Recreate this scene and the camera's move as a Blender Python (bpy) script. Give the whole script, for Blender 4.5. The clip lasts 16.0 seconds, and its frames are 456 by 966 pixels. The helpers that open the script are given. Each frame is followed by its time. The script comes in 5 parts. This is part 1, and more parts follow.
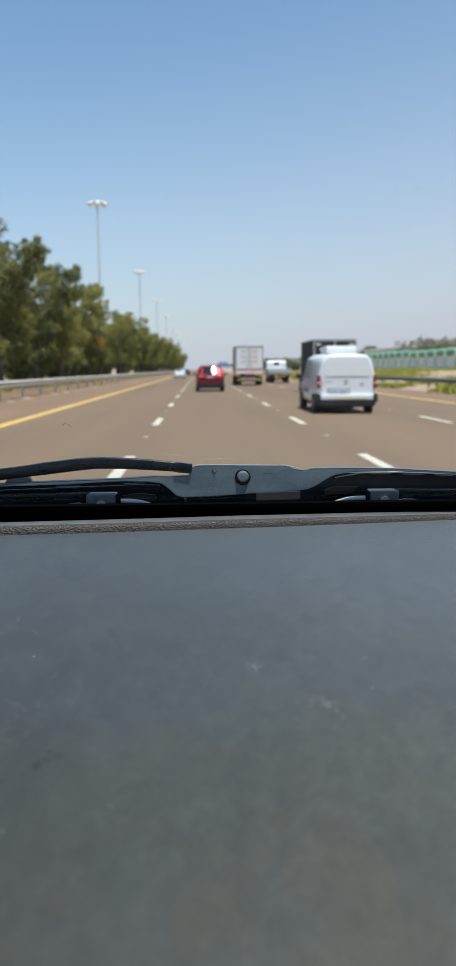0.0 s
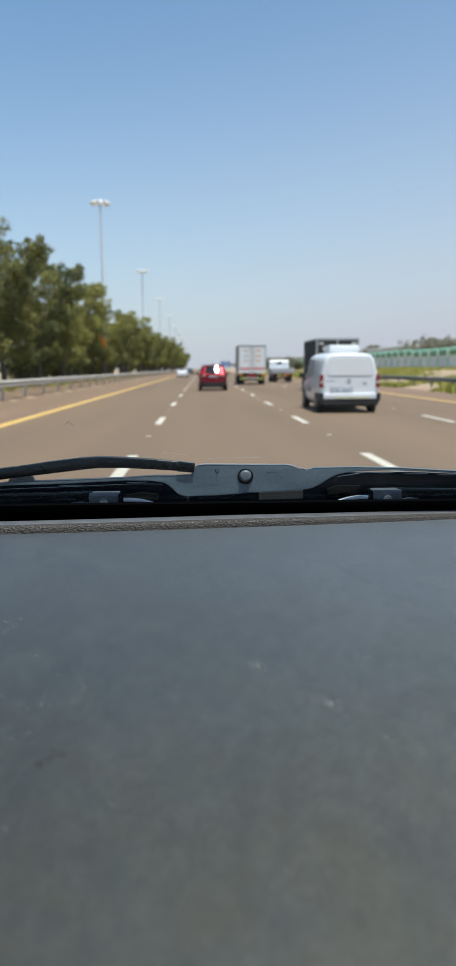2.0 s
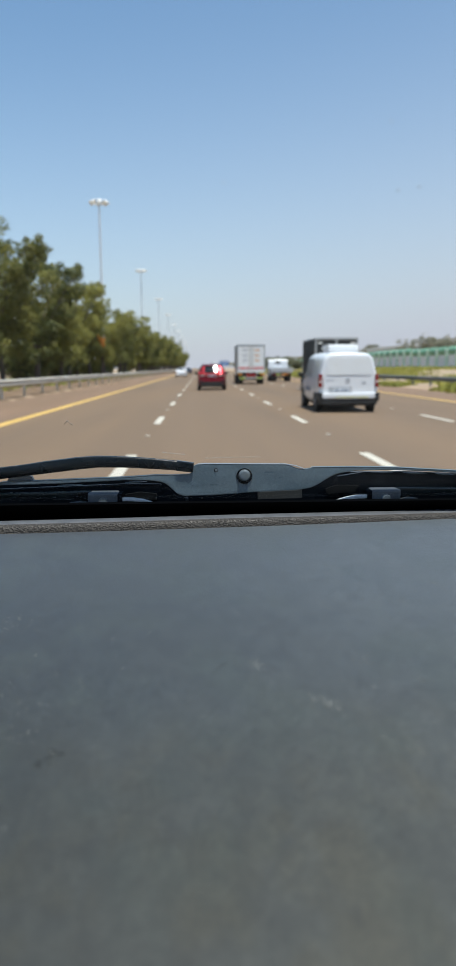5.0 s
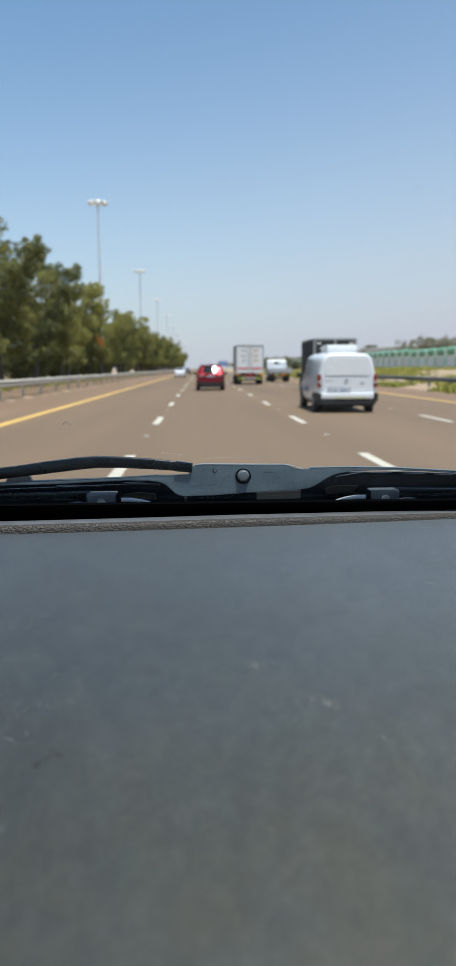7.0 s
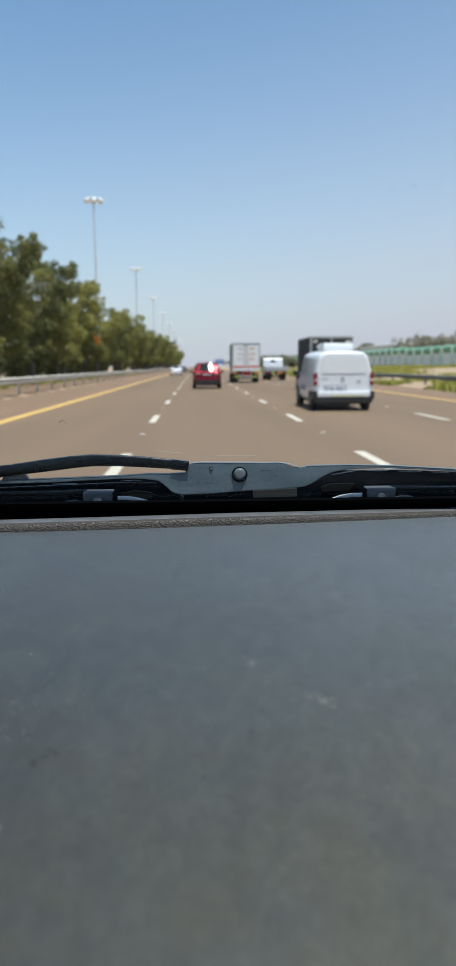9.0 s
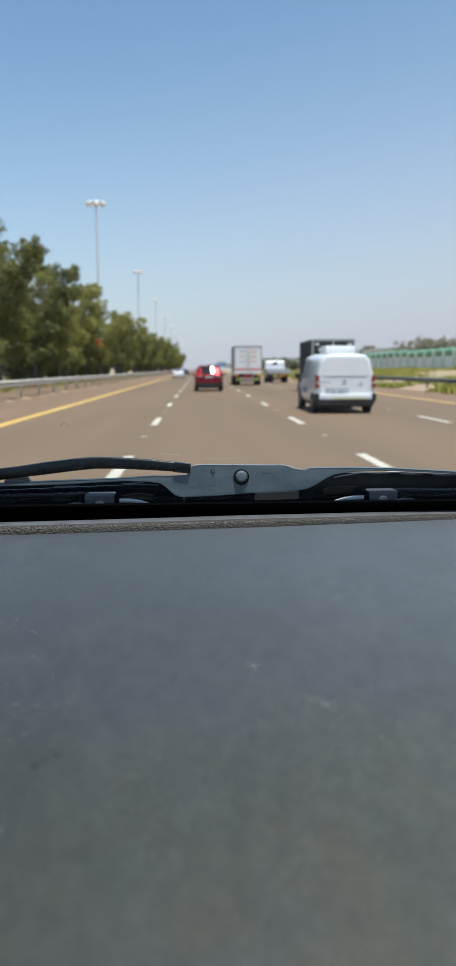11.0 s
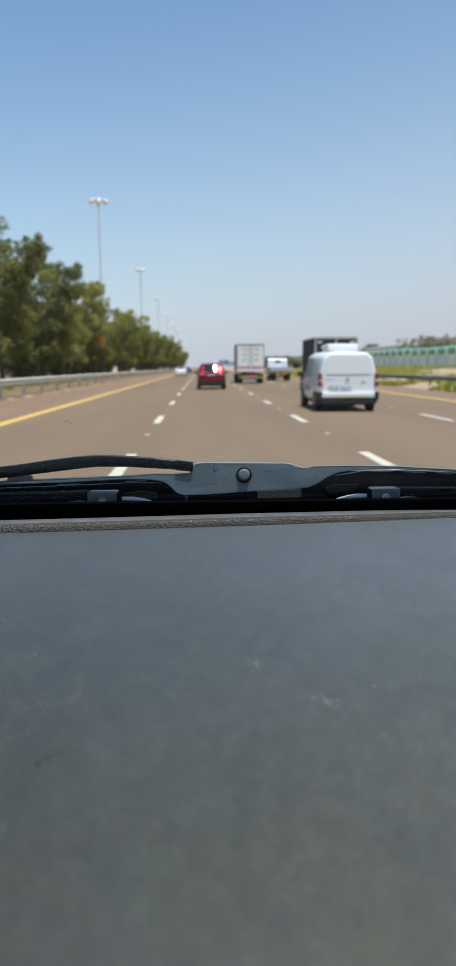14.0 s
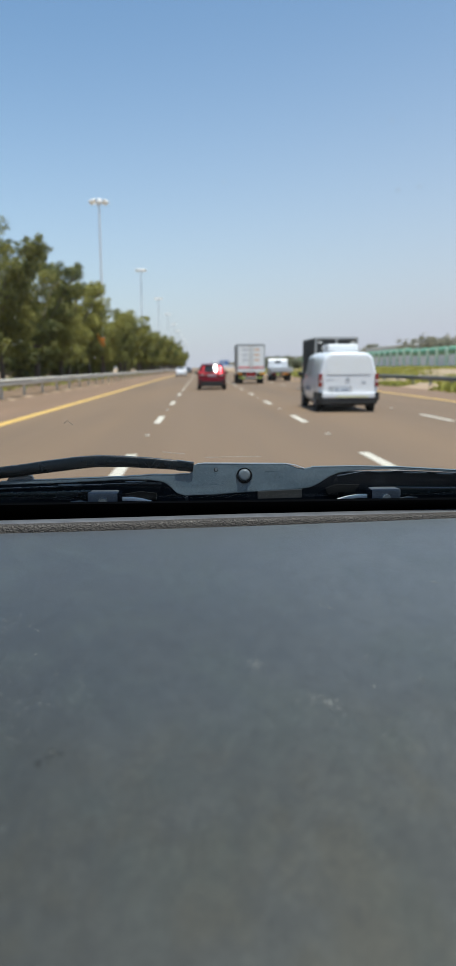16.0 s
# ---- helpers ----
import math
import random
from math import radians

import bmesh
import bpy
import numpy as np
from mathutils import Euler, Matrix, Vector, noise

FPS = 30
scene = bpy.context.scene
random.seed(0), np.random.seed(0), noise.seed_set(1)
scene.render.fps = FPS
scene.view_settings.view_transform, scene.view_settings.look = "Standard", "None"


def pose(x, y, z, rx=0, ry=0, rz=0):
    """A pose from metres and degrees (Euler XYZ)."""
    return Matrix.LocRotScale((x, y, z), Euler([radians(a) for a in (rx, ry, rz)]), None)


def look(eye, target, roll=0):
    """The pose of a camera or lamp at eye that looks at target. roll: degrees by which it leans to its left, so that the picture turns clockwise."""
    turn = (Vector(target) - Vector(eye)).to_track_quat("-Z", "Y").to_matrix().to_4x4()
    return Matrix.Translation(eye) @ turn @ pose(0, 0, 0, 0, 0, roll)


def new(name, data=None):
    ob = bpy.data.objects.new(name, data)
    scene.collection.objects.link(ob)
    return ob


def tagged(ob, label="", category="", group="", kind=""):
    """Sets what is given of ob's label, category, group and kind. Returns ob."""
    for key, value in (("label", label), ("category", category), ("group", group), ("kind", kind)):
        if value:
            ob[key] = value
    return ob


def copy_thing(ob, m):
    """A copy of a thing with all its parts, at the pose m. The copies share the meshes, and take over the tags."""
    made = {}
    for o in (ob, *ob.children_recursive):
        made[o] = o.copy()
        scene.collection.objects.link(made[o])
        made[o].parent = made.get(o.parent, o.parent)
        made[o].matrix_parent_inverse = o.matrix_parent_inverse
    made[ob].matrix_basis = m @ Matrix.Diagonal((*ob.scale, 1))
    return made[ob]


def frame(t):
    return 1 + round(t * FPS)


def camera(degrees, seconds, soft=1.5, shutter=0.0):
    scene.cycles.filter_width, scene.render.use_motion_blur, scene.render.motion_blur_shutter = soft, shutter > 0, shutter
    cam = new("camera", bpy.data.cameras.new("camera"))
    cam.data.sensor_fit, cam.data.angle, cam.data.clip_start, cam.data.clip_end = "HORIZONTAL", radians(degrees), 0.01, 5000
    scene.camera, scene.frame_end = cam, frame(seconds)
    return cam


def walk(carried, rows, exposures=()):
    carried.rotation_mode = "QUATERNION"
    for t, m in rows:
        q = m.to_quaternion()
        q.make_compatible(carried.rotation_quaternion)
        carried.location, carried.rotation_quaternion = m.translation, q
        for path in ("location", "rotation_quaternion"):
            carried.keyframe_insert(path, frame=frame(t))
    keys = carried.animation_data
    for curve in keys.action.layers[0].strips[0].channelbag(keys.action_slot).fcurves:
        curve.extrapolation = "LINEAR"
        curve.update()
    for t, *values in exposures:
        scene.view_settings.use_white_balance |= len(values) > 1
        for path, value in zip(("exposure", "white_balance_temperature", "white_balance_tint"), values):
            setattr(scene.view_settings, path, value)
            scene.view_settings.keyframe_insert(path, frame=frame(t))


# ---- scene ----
F0 = 36.0


def path_rows():
    """Small sways of the held phone: seconds, sideways and up-down sway in thousandths of the focal length."""
    sway = [(0.0, -6.4, 1.1), (0.5, -5.9, 0.0), (1.0, -4.0, 0.0), (1.5, -2.6, 0.0), (2.0, -2.6, 0.0), (2.5, -2.0, 0.6),
            (3.0, 0.0, 0.0), (3.5, 0.4, 0.0), (4.0, -1.1, 0.0), (5.2, -4.6, -0.9), (6.5, -6.6, -1.5), (7.0, -5.9, -0.2),
            (7.5, -8.2, -3.1), (8.0, -8.2, -2.5), (8.5, -11.0, -2.8), (9.0, -11.0, -2.8), (9.2, -10.1, -1.5), (10.3, -9.2, 0.2),
            (11.5, -8.1, 1.2), (12.0, -9.6, 0.0), (12.5, -9.2, -1.5), (13.0, -6.6, -1.6), (13.5, -5.7, -2.2), (14.0, -4.7, -1.8),
            (14.5, -6.6, -2.6), (15.0, -7.0, 0.0), (15.5, -5.8, -1.4), (16.0, -4.2, -1.4)]
    rows = []
    for t, sx, sy in sway:
        yaw = -1.96 + math.degrees(sx / 1000)
        pitch = -9.27 + math.degrees(sy / 1000)
        rows.append((t, pose(0, 0, 1.38, 90 + pitch, 0.3, yaw)))
    return rows


cam = camera(F0, 16.0, soft=0.8)
# the phone is focused on the wiper gear, so the road beyond is a little soft
cam.data.dof.use_dof, cam.data.dof.focus_distance, cam.data.dof.aperture_fstop = True, 0.97, 10.5
walk(cam, path_rows(), exposures=((0.0, 0.76, 6370, 4.6), (16.0, 0.76, 6370, 4.6)))

# ---- world and sun ----
SUN_EL, SUN_AZ = 76.0, 148.0          # azimuth clockwise from +y
world = bpy.data.worlds.new("clear_sky")
scene.world = world
world.use_nodes = True
wn = world.node_tree.nodes
wn.clear()
sky = wn.new("ShaderNodeTexSky")
sky.sky_type = "NISHITA"
sky.sun_disc = False
sky.sun_elevation, sky.sun_rotation = radians(SUN_EL), radians(SUN_AZ)
sky.altitude, sky.air_density, sky.dust_density, sky.ozone_density = 0, 1.0, 0.6, 1.0
bg = wn.new("ShaderNodeBackground")
bg.inputs["Strength"].default_value = 0.1
wo = wn.new("ShaderNodeOutputWorld")
# dust haze that pales the sky towards the horizon
wc = wn.new("ShaderNodeTexCoord")
wx = wn.new("ShaderNodeSeparateXYZ")
world.node_tree.links.new(wc.outputs["Generated"], wx.inputs[0])
wr = wn.new("ShaderNodeMapRange")
wr.inputs["From Min"].default_value, wr.inputs["From Max"].default_value = 0.0, 0.5
wr.inputs["To Min"].default_value, wr.inputs["To Max"].default_value = 1.0, 0.0
wl = wn.new("ShaderNodeMath")          # the haze lies a little thicker on the sun's side
wl.operation = "MULTIPLY_ADD"
wl.inputs[1].default_value = -0.15
world.node_tree.links.new(wx.outputs["X"], wl.inputs[0])
world.node_tree.links.new(wx.outputs["Z"], wl.inputs[2])
world.node_tree.links.new(wl.outputs[0], wr.inputs["Value"])
wm = wn.new("ShaderNodeMix")
wm.data_type = "RGBA"
wp = wn.new("ShaderNodeMath")
wp.operation = "POWER"
wp.inputs[1].default_value = 1.7
world.node_tree.links.new(wr.outputs[0], wp.inputs[0])
world.node_tree.links.new(wp.outputs[0], wm.inputs[0])
wt = wn.new("ShaderNodeMix")           # dust in the air dulls the blue a little
wt.data_type, wt.blend_type = "RGBA", "MULTIPLY"
wt.inputs[0].default_value, wt.inputs[7].default_value = 1.0, (0.85, 0.965, 0.985, 1)
world.node_tree.links.new(sky.outputs[0], wt.inputs[6])
world.node_tree.links.new(wt.outputs[2], wm.inputs[6])
wm.inputs[7].default_value = (3.40, 3.52, 4.04, 1)
world.node_tree.links.new(wm.outputs[2], bg.inputs[0])
world.node_tree.links.new(bg.outputs[0], wo.inputs[0])

sun_data = bpy.data.lights.new("sun", "SUN")
sun_data.energy, sun_data.angle, sun_data.color = 3.6, radians(0.6), (1.0, 0.95, 0.87)
sun = new("sun", sun_data)
sdir = Vector((math.sin(radians(SUN_AZ)) * math.cos(radians(SUN_EL)), math.cos(radians(SUN_AZ)) * math.cos(radians(SUN_EL)), math.sin(radians(SUN_EL))))
sun.matrix_world = look(sdir * 80, (0, 0, 0))


# ---- materials ----
def mat(name, color, rough=0.6, metal=0.0, vary=0.12, scale=3.0, fine=60.0, bump=0.0, bump_scale=120.0, stretch=(1, 1, 1),
        tint=None, tint_scale=0.6, tint_amount=0.0, island=0.0, per_object=0.0, coat=0.0, spec=0.5, bump_dist=0.01, rough_vary=0.1):
    """A painted, plastic, stone or earthen surface with variation at two scales and fine relief."""
    m = bpy.data.materials.new(name)
    m.use_nodes = True
    nt = m.node_tree
    n, l = nt.nodes, nt.links
    b = n["Principled BSDF"]
    b.inputs["Metallic"].default_value = metal
    b.inputs["Coat Weight"].default_value = coat
    b.inputs["Coat Roughness"].default_value = 0.05
    b.inputs["Specular IOR Level"].default_value = spec
    co = n.new("ShaderNodeTexCoord")
    mp = n.new("ShaderNodeMapping")
    mp.inputs["Scale"].default_value = stretch
    l.new(co.outputs["Object"], mp.inputs[0])
    big = n.new("ShaderNodeTexNoise")
    big.inputs["Scale"].default_value, big.inputs["Detail"].default_value = scale, 5
    l.new(mp.outputs[0], big.inputs["Vector"])
    small = n.new("ShaderNodeTexNoise")
    small.inputs["Scale"].default_value, small.inputs["Detail"].default_value = fine, 3
    l.new(co.outputs["Object"], small.inputs["Vector"])
    add = n.new("ShaderNodeMath")
    add.operation = "ADD"
    l.new(big.outputs["Fac"], add.inputs[0])
    l.new(small.outputs["Fac"], add.inputs[1])
    value = add.outputs[0]
    if island:
        g = n.new("ShaderNodeNewGeometry")
        k = n.new("ShaderNodeMath")
        k.operation = "MULTIPLY_ADD"
        k.inputs[1].default_value = island
        l.new(g.outputs["Random Per Island"], k.inputs[0])
        l.new(value, k.inputs[2])
        value = k.outputs[0]
    if per_object:
        g = n.new("ShaderNodeObjectInfo")
        k = n.new("ShaderNodeMath")
        k.operation = "MULTIPLY_ADD"
        k.inputs[1].default_value = per_object
        l.new(g.outputs["Random"], k.inputs[0])
        l.new(value, k.inputs[2])
        value = k.outputs[0]
    rng = n.new("ShaderNodeMapRange")
    rng.inputs["From Min"].default_value, rng.inputs["From Max"].default_value = 0.55, 1.45 + island + per_object
    rng.inputs["To Min"].default_value, rng.inputs["To Max"].default_value = 1 - vary, 1 + vary
    rng.clamp = False
    l.new(value, rng.inputs["Value"])
    base = n.new("ShaderNodeMix")
    base.data_type = "RGBA"
    base.inputs[6].default_value = (*color, 1)
    base.inputs[7].default_value = (*(tint or color), 1)
    if tint:
        tn = n.new("ShaderNodeTexNoise")
        tn.inputs["Scale"].default_value, tn.inputs["Detail"].default_value = tint_scale, 4
        l.new(mp.outputs[0], tn.inputs["Vector"])
        tr = n.new("ShaderNodeMapRange")
        tr.inputs["From Min"].default_value, tr.inputs["From Max"].default_value = 0.42, 0.62
        tr.inputs["To Max"].default_value = tint_amount
        l.new(tn.outputs["Fac"], tr.inputs["Value"])
        l.new(tr.outputs[0], base.inputs[0])
    else:
        base.inputs[0].default_value = 0
    mul = n.new("ShaderNodeMix")
    mul.data_type, mul.blend_type = "RGBA", "MULTIPLY"
    mul.inputs[0].default_value = 1
    l.new(base.outputs[2], mul.inputs[6])
    l.new(rng.outputs[0], mul.inputs[7])
    l.new(mul.outputs[2], b.inputs["Base Color"])
    rr = n.new("ShaderNodeMapRange")
    rr.inputs["From Min"].default_value, rr.inputs["From Max"].default_value = 0.3, 0.7
    rr.inputs["To Min"].default_value, rr.inputs["To Max"].default_value = max(0.02, rough - rough_vary), min(1, rough + rough_vary)
    l.new(big.outputs["Fac"], rr.inputs["Value"])
    l.new(rr.outputs[0], b.inputs["Roughness"])
    if bump:
        bn = n.new("ShaderNodeTexNoise")
        bn.inputs["Scale"].default_value, bn.inputs["Detail"].default_value = bump_scale, 4
        l.new(co.outputs["Object"], bn.inputs["Vector"])
        bp = n.new("ShaderNodeBump")
        bp.inputs["Strength"].default_value, bp.inputs["Distance"].default_value = bump, bump_dist
        l.new(bn.outputs["Fac"], bp.inputs["Height"])
        l.new(bp.outputs[0], b.inputs["Normal"])
    return m


def leaf_mat(name, color, other):
    """Leaves: matt and half translucent, each leaf a little different."""
    m = bpy.data.materials.new(name)
    m.use_nodes = True
    nt = m.node_tree
    n, l = nt.nodes, nt.links
    n.clear()
    out = n.new("ShaderNodeOutputMaterial")
    g = n.new("ShaderNodeNewGeometry")
    co = n.new("ShaderNodeTexCoord")
    tn = n.new("ShaderNodeTexNoise")
    tn.inputs["Scale"].default_value = 0.7
    l.new(co.outputs["Object"], tn.inputs["Vector"])
    oi = n.new("ShaderNodeObjectInfo")
    s = n.new("ShaderNodeMath")
    s.operation = "MULTIPLY_ADD"
    s.inputs[1].default_value = 0.45
    l.new(g.outputs["Random Per Island"], s.inputs[0])
    l.new(tn.outputs["Fac"], s.inputs[2])
    s2 = n.new("ShaderNodeMath")
    s2.operation = "MULTIPLY_ADD"
    s2.inputs[1].default_value = 0.60
    l.new(oi.outputs["Random"], s2.inputs[0])
    l.new(s.outputs[0], s2.inputs[2])
    r = n.new("ShaderNodeMapRange")
    r.inputs["From Min"].default_value, r.inputs["From Max"].default_value = 0.45, 1.45
    l.new(s2.outputs[0], r.inputs["Value"])
    c = n.new("ShaderNodeMix")
    c.data_type = "RGBA"
    c.inputs[6].default_value, c.inputs[7].default_value = (*color, 1), (*other, 1)
    l.new(r.outputs[0], c.inputs[0])
    d = n.new("ShaderNodeBsdfPrincipled")
    d.inputs["Roughness"].default_value = 0.55
    d.inputs["Specular IOR Level"].default_value = 0.3
    t = n.new("ShaderNodeBsdfTranslucent")
    l.new(c.outputs[2], d.inputs["Base Color"])
    l.new(c.outputs[2], t.inputs["Color"])
    x = n.new("ShaderNodeMixShader")
    x.inputs[0].default_value = 0.22
    l.new(d.outputs[0], x.inputs[1])
    l.new(t.outputs[0], x.inputs[2])
    l.new(x.outputs[0], out.inputs[0])
    return m


def grain_mat(name, color):
    """Leather-grained vinyl: small raised pebbles with dark joints."""
    m = mat(name, color, 0.55, vary=0.15, scale=20, fine=300, spec=0.3)
    n, l = m.node_tree.nodes, m.node_tree.links
    b = n["Principled BSDF"]
    co = n.new("ShaderNodeTexCoord")
    wob = n.new("ShaderNodeTexNoise")
    wob.inputs["Scale"].default_value, wob.inputs["Detail"].default_value = 540, 1.0
    lie = n.new("ShaderNodeMapping")          # the pebbles lie along the lip
    lie.inputs["Scale"].default_value = (0.7, 1.0, 1.0)
    l.new(co.outputs["Object"], lie.inputs[0])
    l.new(lie.outputs[0], wob.inputs["Vector"])
    r = n.new("ShaderNodeMapRange")
    r.interpolation_type = "SMOOTHSTEP"
    r.inputs["From Min"].default_value, r.inputs["From Max"].default_value = 0.36, 0.60
    l.new(wob.outputs["Fac"], r.inputs["Value"])
    bp = n.new("ShaderNodeBump")
    bp.inputs["Strength"].default_value, bp.inputs["Distance"].default_value = 0.95, 0.0012
    l.new(r.outputs[0], bp.inputs["Height"])
    l.new(bp.outputs[0], b.inputs["Normal"])
    dirt = n.new("ShaderNodeMix")          # grime in the joints
    dirt.data_type, dirt.blend_type = "RGBA", "MULTIPLY"
    dirt.inputs[0].default_value = 0.5
    l.new(b.inputs["Base Color"].links[0].from_socket, dirt.inputs[6])
    l.new(r.outputs[0], dirt.inputs[7])
    l.new(dirt.outputs[2], b.inputs["Base Color"])
    return m


def dash_mat(name):
    """Smooth, dusty grey dashboard plastic; its left-to-right brightening and warm near reflection are painted into the
    colour.
    """
    m = bpy.data.materials.new(name)
    m.use_nodes = True
    n, l = m.node_tree.nodes, m.node_tree.links
    b = n["Principled BSDF"]
    co = n.new("ShaderNodeTexCoord")
    sp = n.new("ShaderNodeSeparateXYZ")
    l.new(co.outputs["Object"], sp.inputs[0])

    rub = n.new("ShaderNodeMapping")          # wiping has drawn the stains out fore and aft
    rub.inputs["Scale"].default_value = (1.0, 0.58, 1.0)
    l.new(co.outputs["Object"], rub.inputs[0])

    def noise_tex(scale, detail, rough=0.55, wiped=True):
        t = n.new("ShaderNodeTexNoise")
        t.inputs["Scale"].default_value, t.inputs["Detail"].default_value, t.inputs["Roughness"].default_value = scale, detail, rough
        l.new(rub.outputs[0] if wiped else co.outputs["Object"], t.inputs["Vector"])
        return t.outputs["Fac"]

    def span(value, a, z, lo=0.0, hi=1.0):
        r = n.new("ShaderNodeMapRange")
        r.interpolation_type = "SMOOTHSTEP"
        for k, v in (("From Min", a), ("From Max", z), ("To Min", lo), ("To Max", hi)):
            r.inputs[k].default_value = v
        l.new(value, r.inputs["Value"])
        return r.outputs[0]

    def calc(op, a, c, d=None):
        k = n.new("ShaderNodeMath")
        k.operation = op
        for i, v in enumerate((a, c, d)):
            if v is None:
                continue
            if isinstance(v, float):
                k.inputs[i].default_value = v
            else:
                l.new(v, k.inputs[i])
        return k.outputs[0]

    def blend(fac, a, c, mode="MIX"):
        x = n.new("ShaderNodeMix")
        x.data_type, x.blend_type = "RGBA", mode
        for i, v in ((0, fac), (6, a), (7, c)):
            if isinstance(v, (tuple, float)):
                x.inputs[i].default_value = v
            else:
                l.new(v, x.inputs[i])
        return x.outputs[2]

    # light rising from left to right, painted into base colour and sheen
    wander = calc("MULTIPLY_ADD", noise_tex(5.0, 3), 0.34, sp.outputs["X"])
    right_light = span(wander, DASH_LIGHT_RAMP[0], DASH_LIGHT_RAMP[1])
    colour = blend(right_light, (0.0126, 0.0150, 0.0143, 1), (0.0342, 0.0382, 0.0372, 1))
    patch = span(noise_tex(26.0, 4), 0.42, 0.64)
    # warm reflection painted over the part nearest the camera
    warm_near_light = span(calc("MULTIPLY_ADD", noise_tex(9.0, 3), 0.22, sp.outputs["Y"]), 0.57, 0.36)
    colour = blend(calc("MULTIPLY", calc("MULTIPLY_ADD", patch, 0.55, 0.45), warm_near_light), colour, (1.20, 1.02, 0.72, 1), "MULTIPLY")
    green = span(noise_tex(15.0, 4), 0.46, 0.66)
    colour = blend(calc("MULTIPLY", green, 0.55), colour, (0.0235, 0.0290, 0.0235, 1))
    mottle = span(noise_tex(75.0, 5, 0.7), 0.3, 0.7, 0.82, 1.21)
    speck = span(noise_tex(620.0, 2), 0.35, 0.72, 0.78, 1.30)
    tone = n.new("ShaderNodeCombineColor")
    for k in range(3):
        l.new(calc("MULTIPLY", mottle, speck), tone.inputs[k])
    l.new(blend(1.0, colour, tone.outputs[0], "MULTIPLY"), b.inputs["Base Color"])
    b.inputs["Specular IOR Level"].default_value = 0.78
    l.new(span(noise_tex(22.0, 3), 0.3, 0.7, 0.555, 0.60), b.inputs["Roughness"])
    l.new(span(right_light, 0.0, 1.0, 0.71, 0.93), b.inputs["Sheen Weight"])          # dust sheen at a slant, raised along the painted right-hand light
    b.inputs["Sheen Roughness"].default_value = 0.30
    # the painted warm reflection tints the sheen as well
    l.new(blend(warm_near_light, (0.87, 0.92, 1.0, 1), (1.0, 0.91, 0.76, 1)), b.inputs["Sheen Tint"])
    bp = n.new("ShaderNodeBump")
    bp.inputs["Strength"].default_value, bp.inputs["Distance"].default_value = 0.5, 0.0005
    l.new(noise_tex(950.0, 3, 0.55, False), bp.inputs["Height"])
    l.new(bp.outputs[0], b.inputs["Normal"])
    return m


# span across the dashboard of the painted left-to-right light
DASH_LIGHT_RAMP = (-0.03, 0.43)
M_ASPHALT = mat("asphalt_tan", (0.156, 0.104, 0.062), 0.85, vary=0.18, scale=0.35, fine=30, bump=0.5, bump_scale=55, stretch=(1.0, 0.06, 1),
                tint=(0.128, 0.087, 0.054), tint_scale=0.55, tint_amount=0.7)
M_SHOULDER = mat("asphalt_shoulder_brown", (0.168, 0.108, 0.067), 0.9, vary=0.12, scale=0.5, fine=25, bump=0.5, bump_scale=50, stretch=(1, 0.1, 1),
                 tint=(0.205, 0.130, 0.082), tint_scale=0.8, tint_amount=0.6)
M_WHITE_LINE = mat("road_paint_white", (0.47, 0.44, 0.37), 0.7, vary=0.12, scale=2.5, fine=40, bump=0.3, bump_scale=90, per_object=0.25)
M_YELLOW_LINE = mat("road_paint_yellow", (0.53, 0.345, 0.095), 0.7, vary=0.16, scale=1.2, fine=30, bump=0.3, bump_scale=90, stretch=(1, 0.3, 1))
M_SAND = mat("sand_ground", (0.34, 0.245, 0.165), 0.95, vary=0.2, scale=0.12, fine=4, bump=0.6, bump_scale=3, tint=(0.27, 0.22, 0.13), tint_scale=0.06,
             tint_amount=0.7, bump_dist=0.08)


def litter_shade_zone(m):
    """Brown leaf litter and dirt over the sand under the median trees, with the trees' shade painted into it."""
    n, l = m.node_tree.nodes, m.node_tree.links
    b = n["Principled BSDF"]
    src = b.inputs["Base Color"].links[0].from_socket
    co = n.new("ShaderNodeTexCoord")
    sp = n.new("ShaderNodeSeparateXYZ")
    l.new(co.outputs["Object"], sp.inputs[0])
    nz = n.new("ShaderNodeTexNoise")
    nz.inputs["Scale"].default_value, nz.inputs["Detail"].default_value = 0.5, 5
    l.new(co.outputs["Object"], nz.inputs["Vector"])
    wob = n.new("ShaderNodeMath")
    wob.operation = "MULTIPLY_ADD"
    wob.inputs[1].default_value = 5.0
    l.new(nz.outputs["Fac"], wob.inputs[0])
    l.new(sp.outputs["X"], wob.inputs[2])
    near_edge = n.new("ShaderNodeMapRange")
    near_edge.inputs["From Min"].default_value, near_edge.inputs["From Max"].default_value = -4.8, -6.2
    l.new(wob.outputs[0], near_edge.inputs["Value"])
    far_edge = n.new("ShaderNodeMapRange")
    far_edge.inputs["From Min"].default_value, far_edge.inputs["From Max"].default_value = -26.0, -21.0
    l.new(wob.outputs[0], far_edge.inputs["Value"])
    k = n.new("ShaderNodeMath")
    k.operation = "MULTIPLY"
    l.new(near_edge.outputs[0], k.inputs[0])
    l.new(far_edge.outputs[0], k.inputs[1])
    x = n.new("ShaderNodeMix")
    x.data_type = "RGBA"
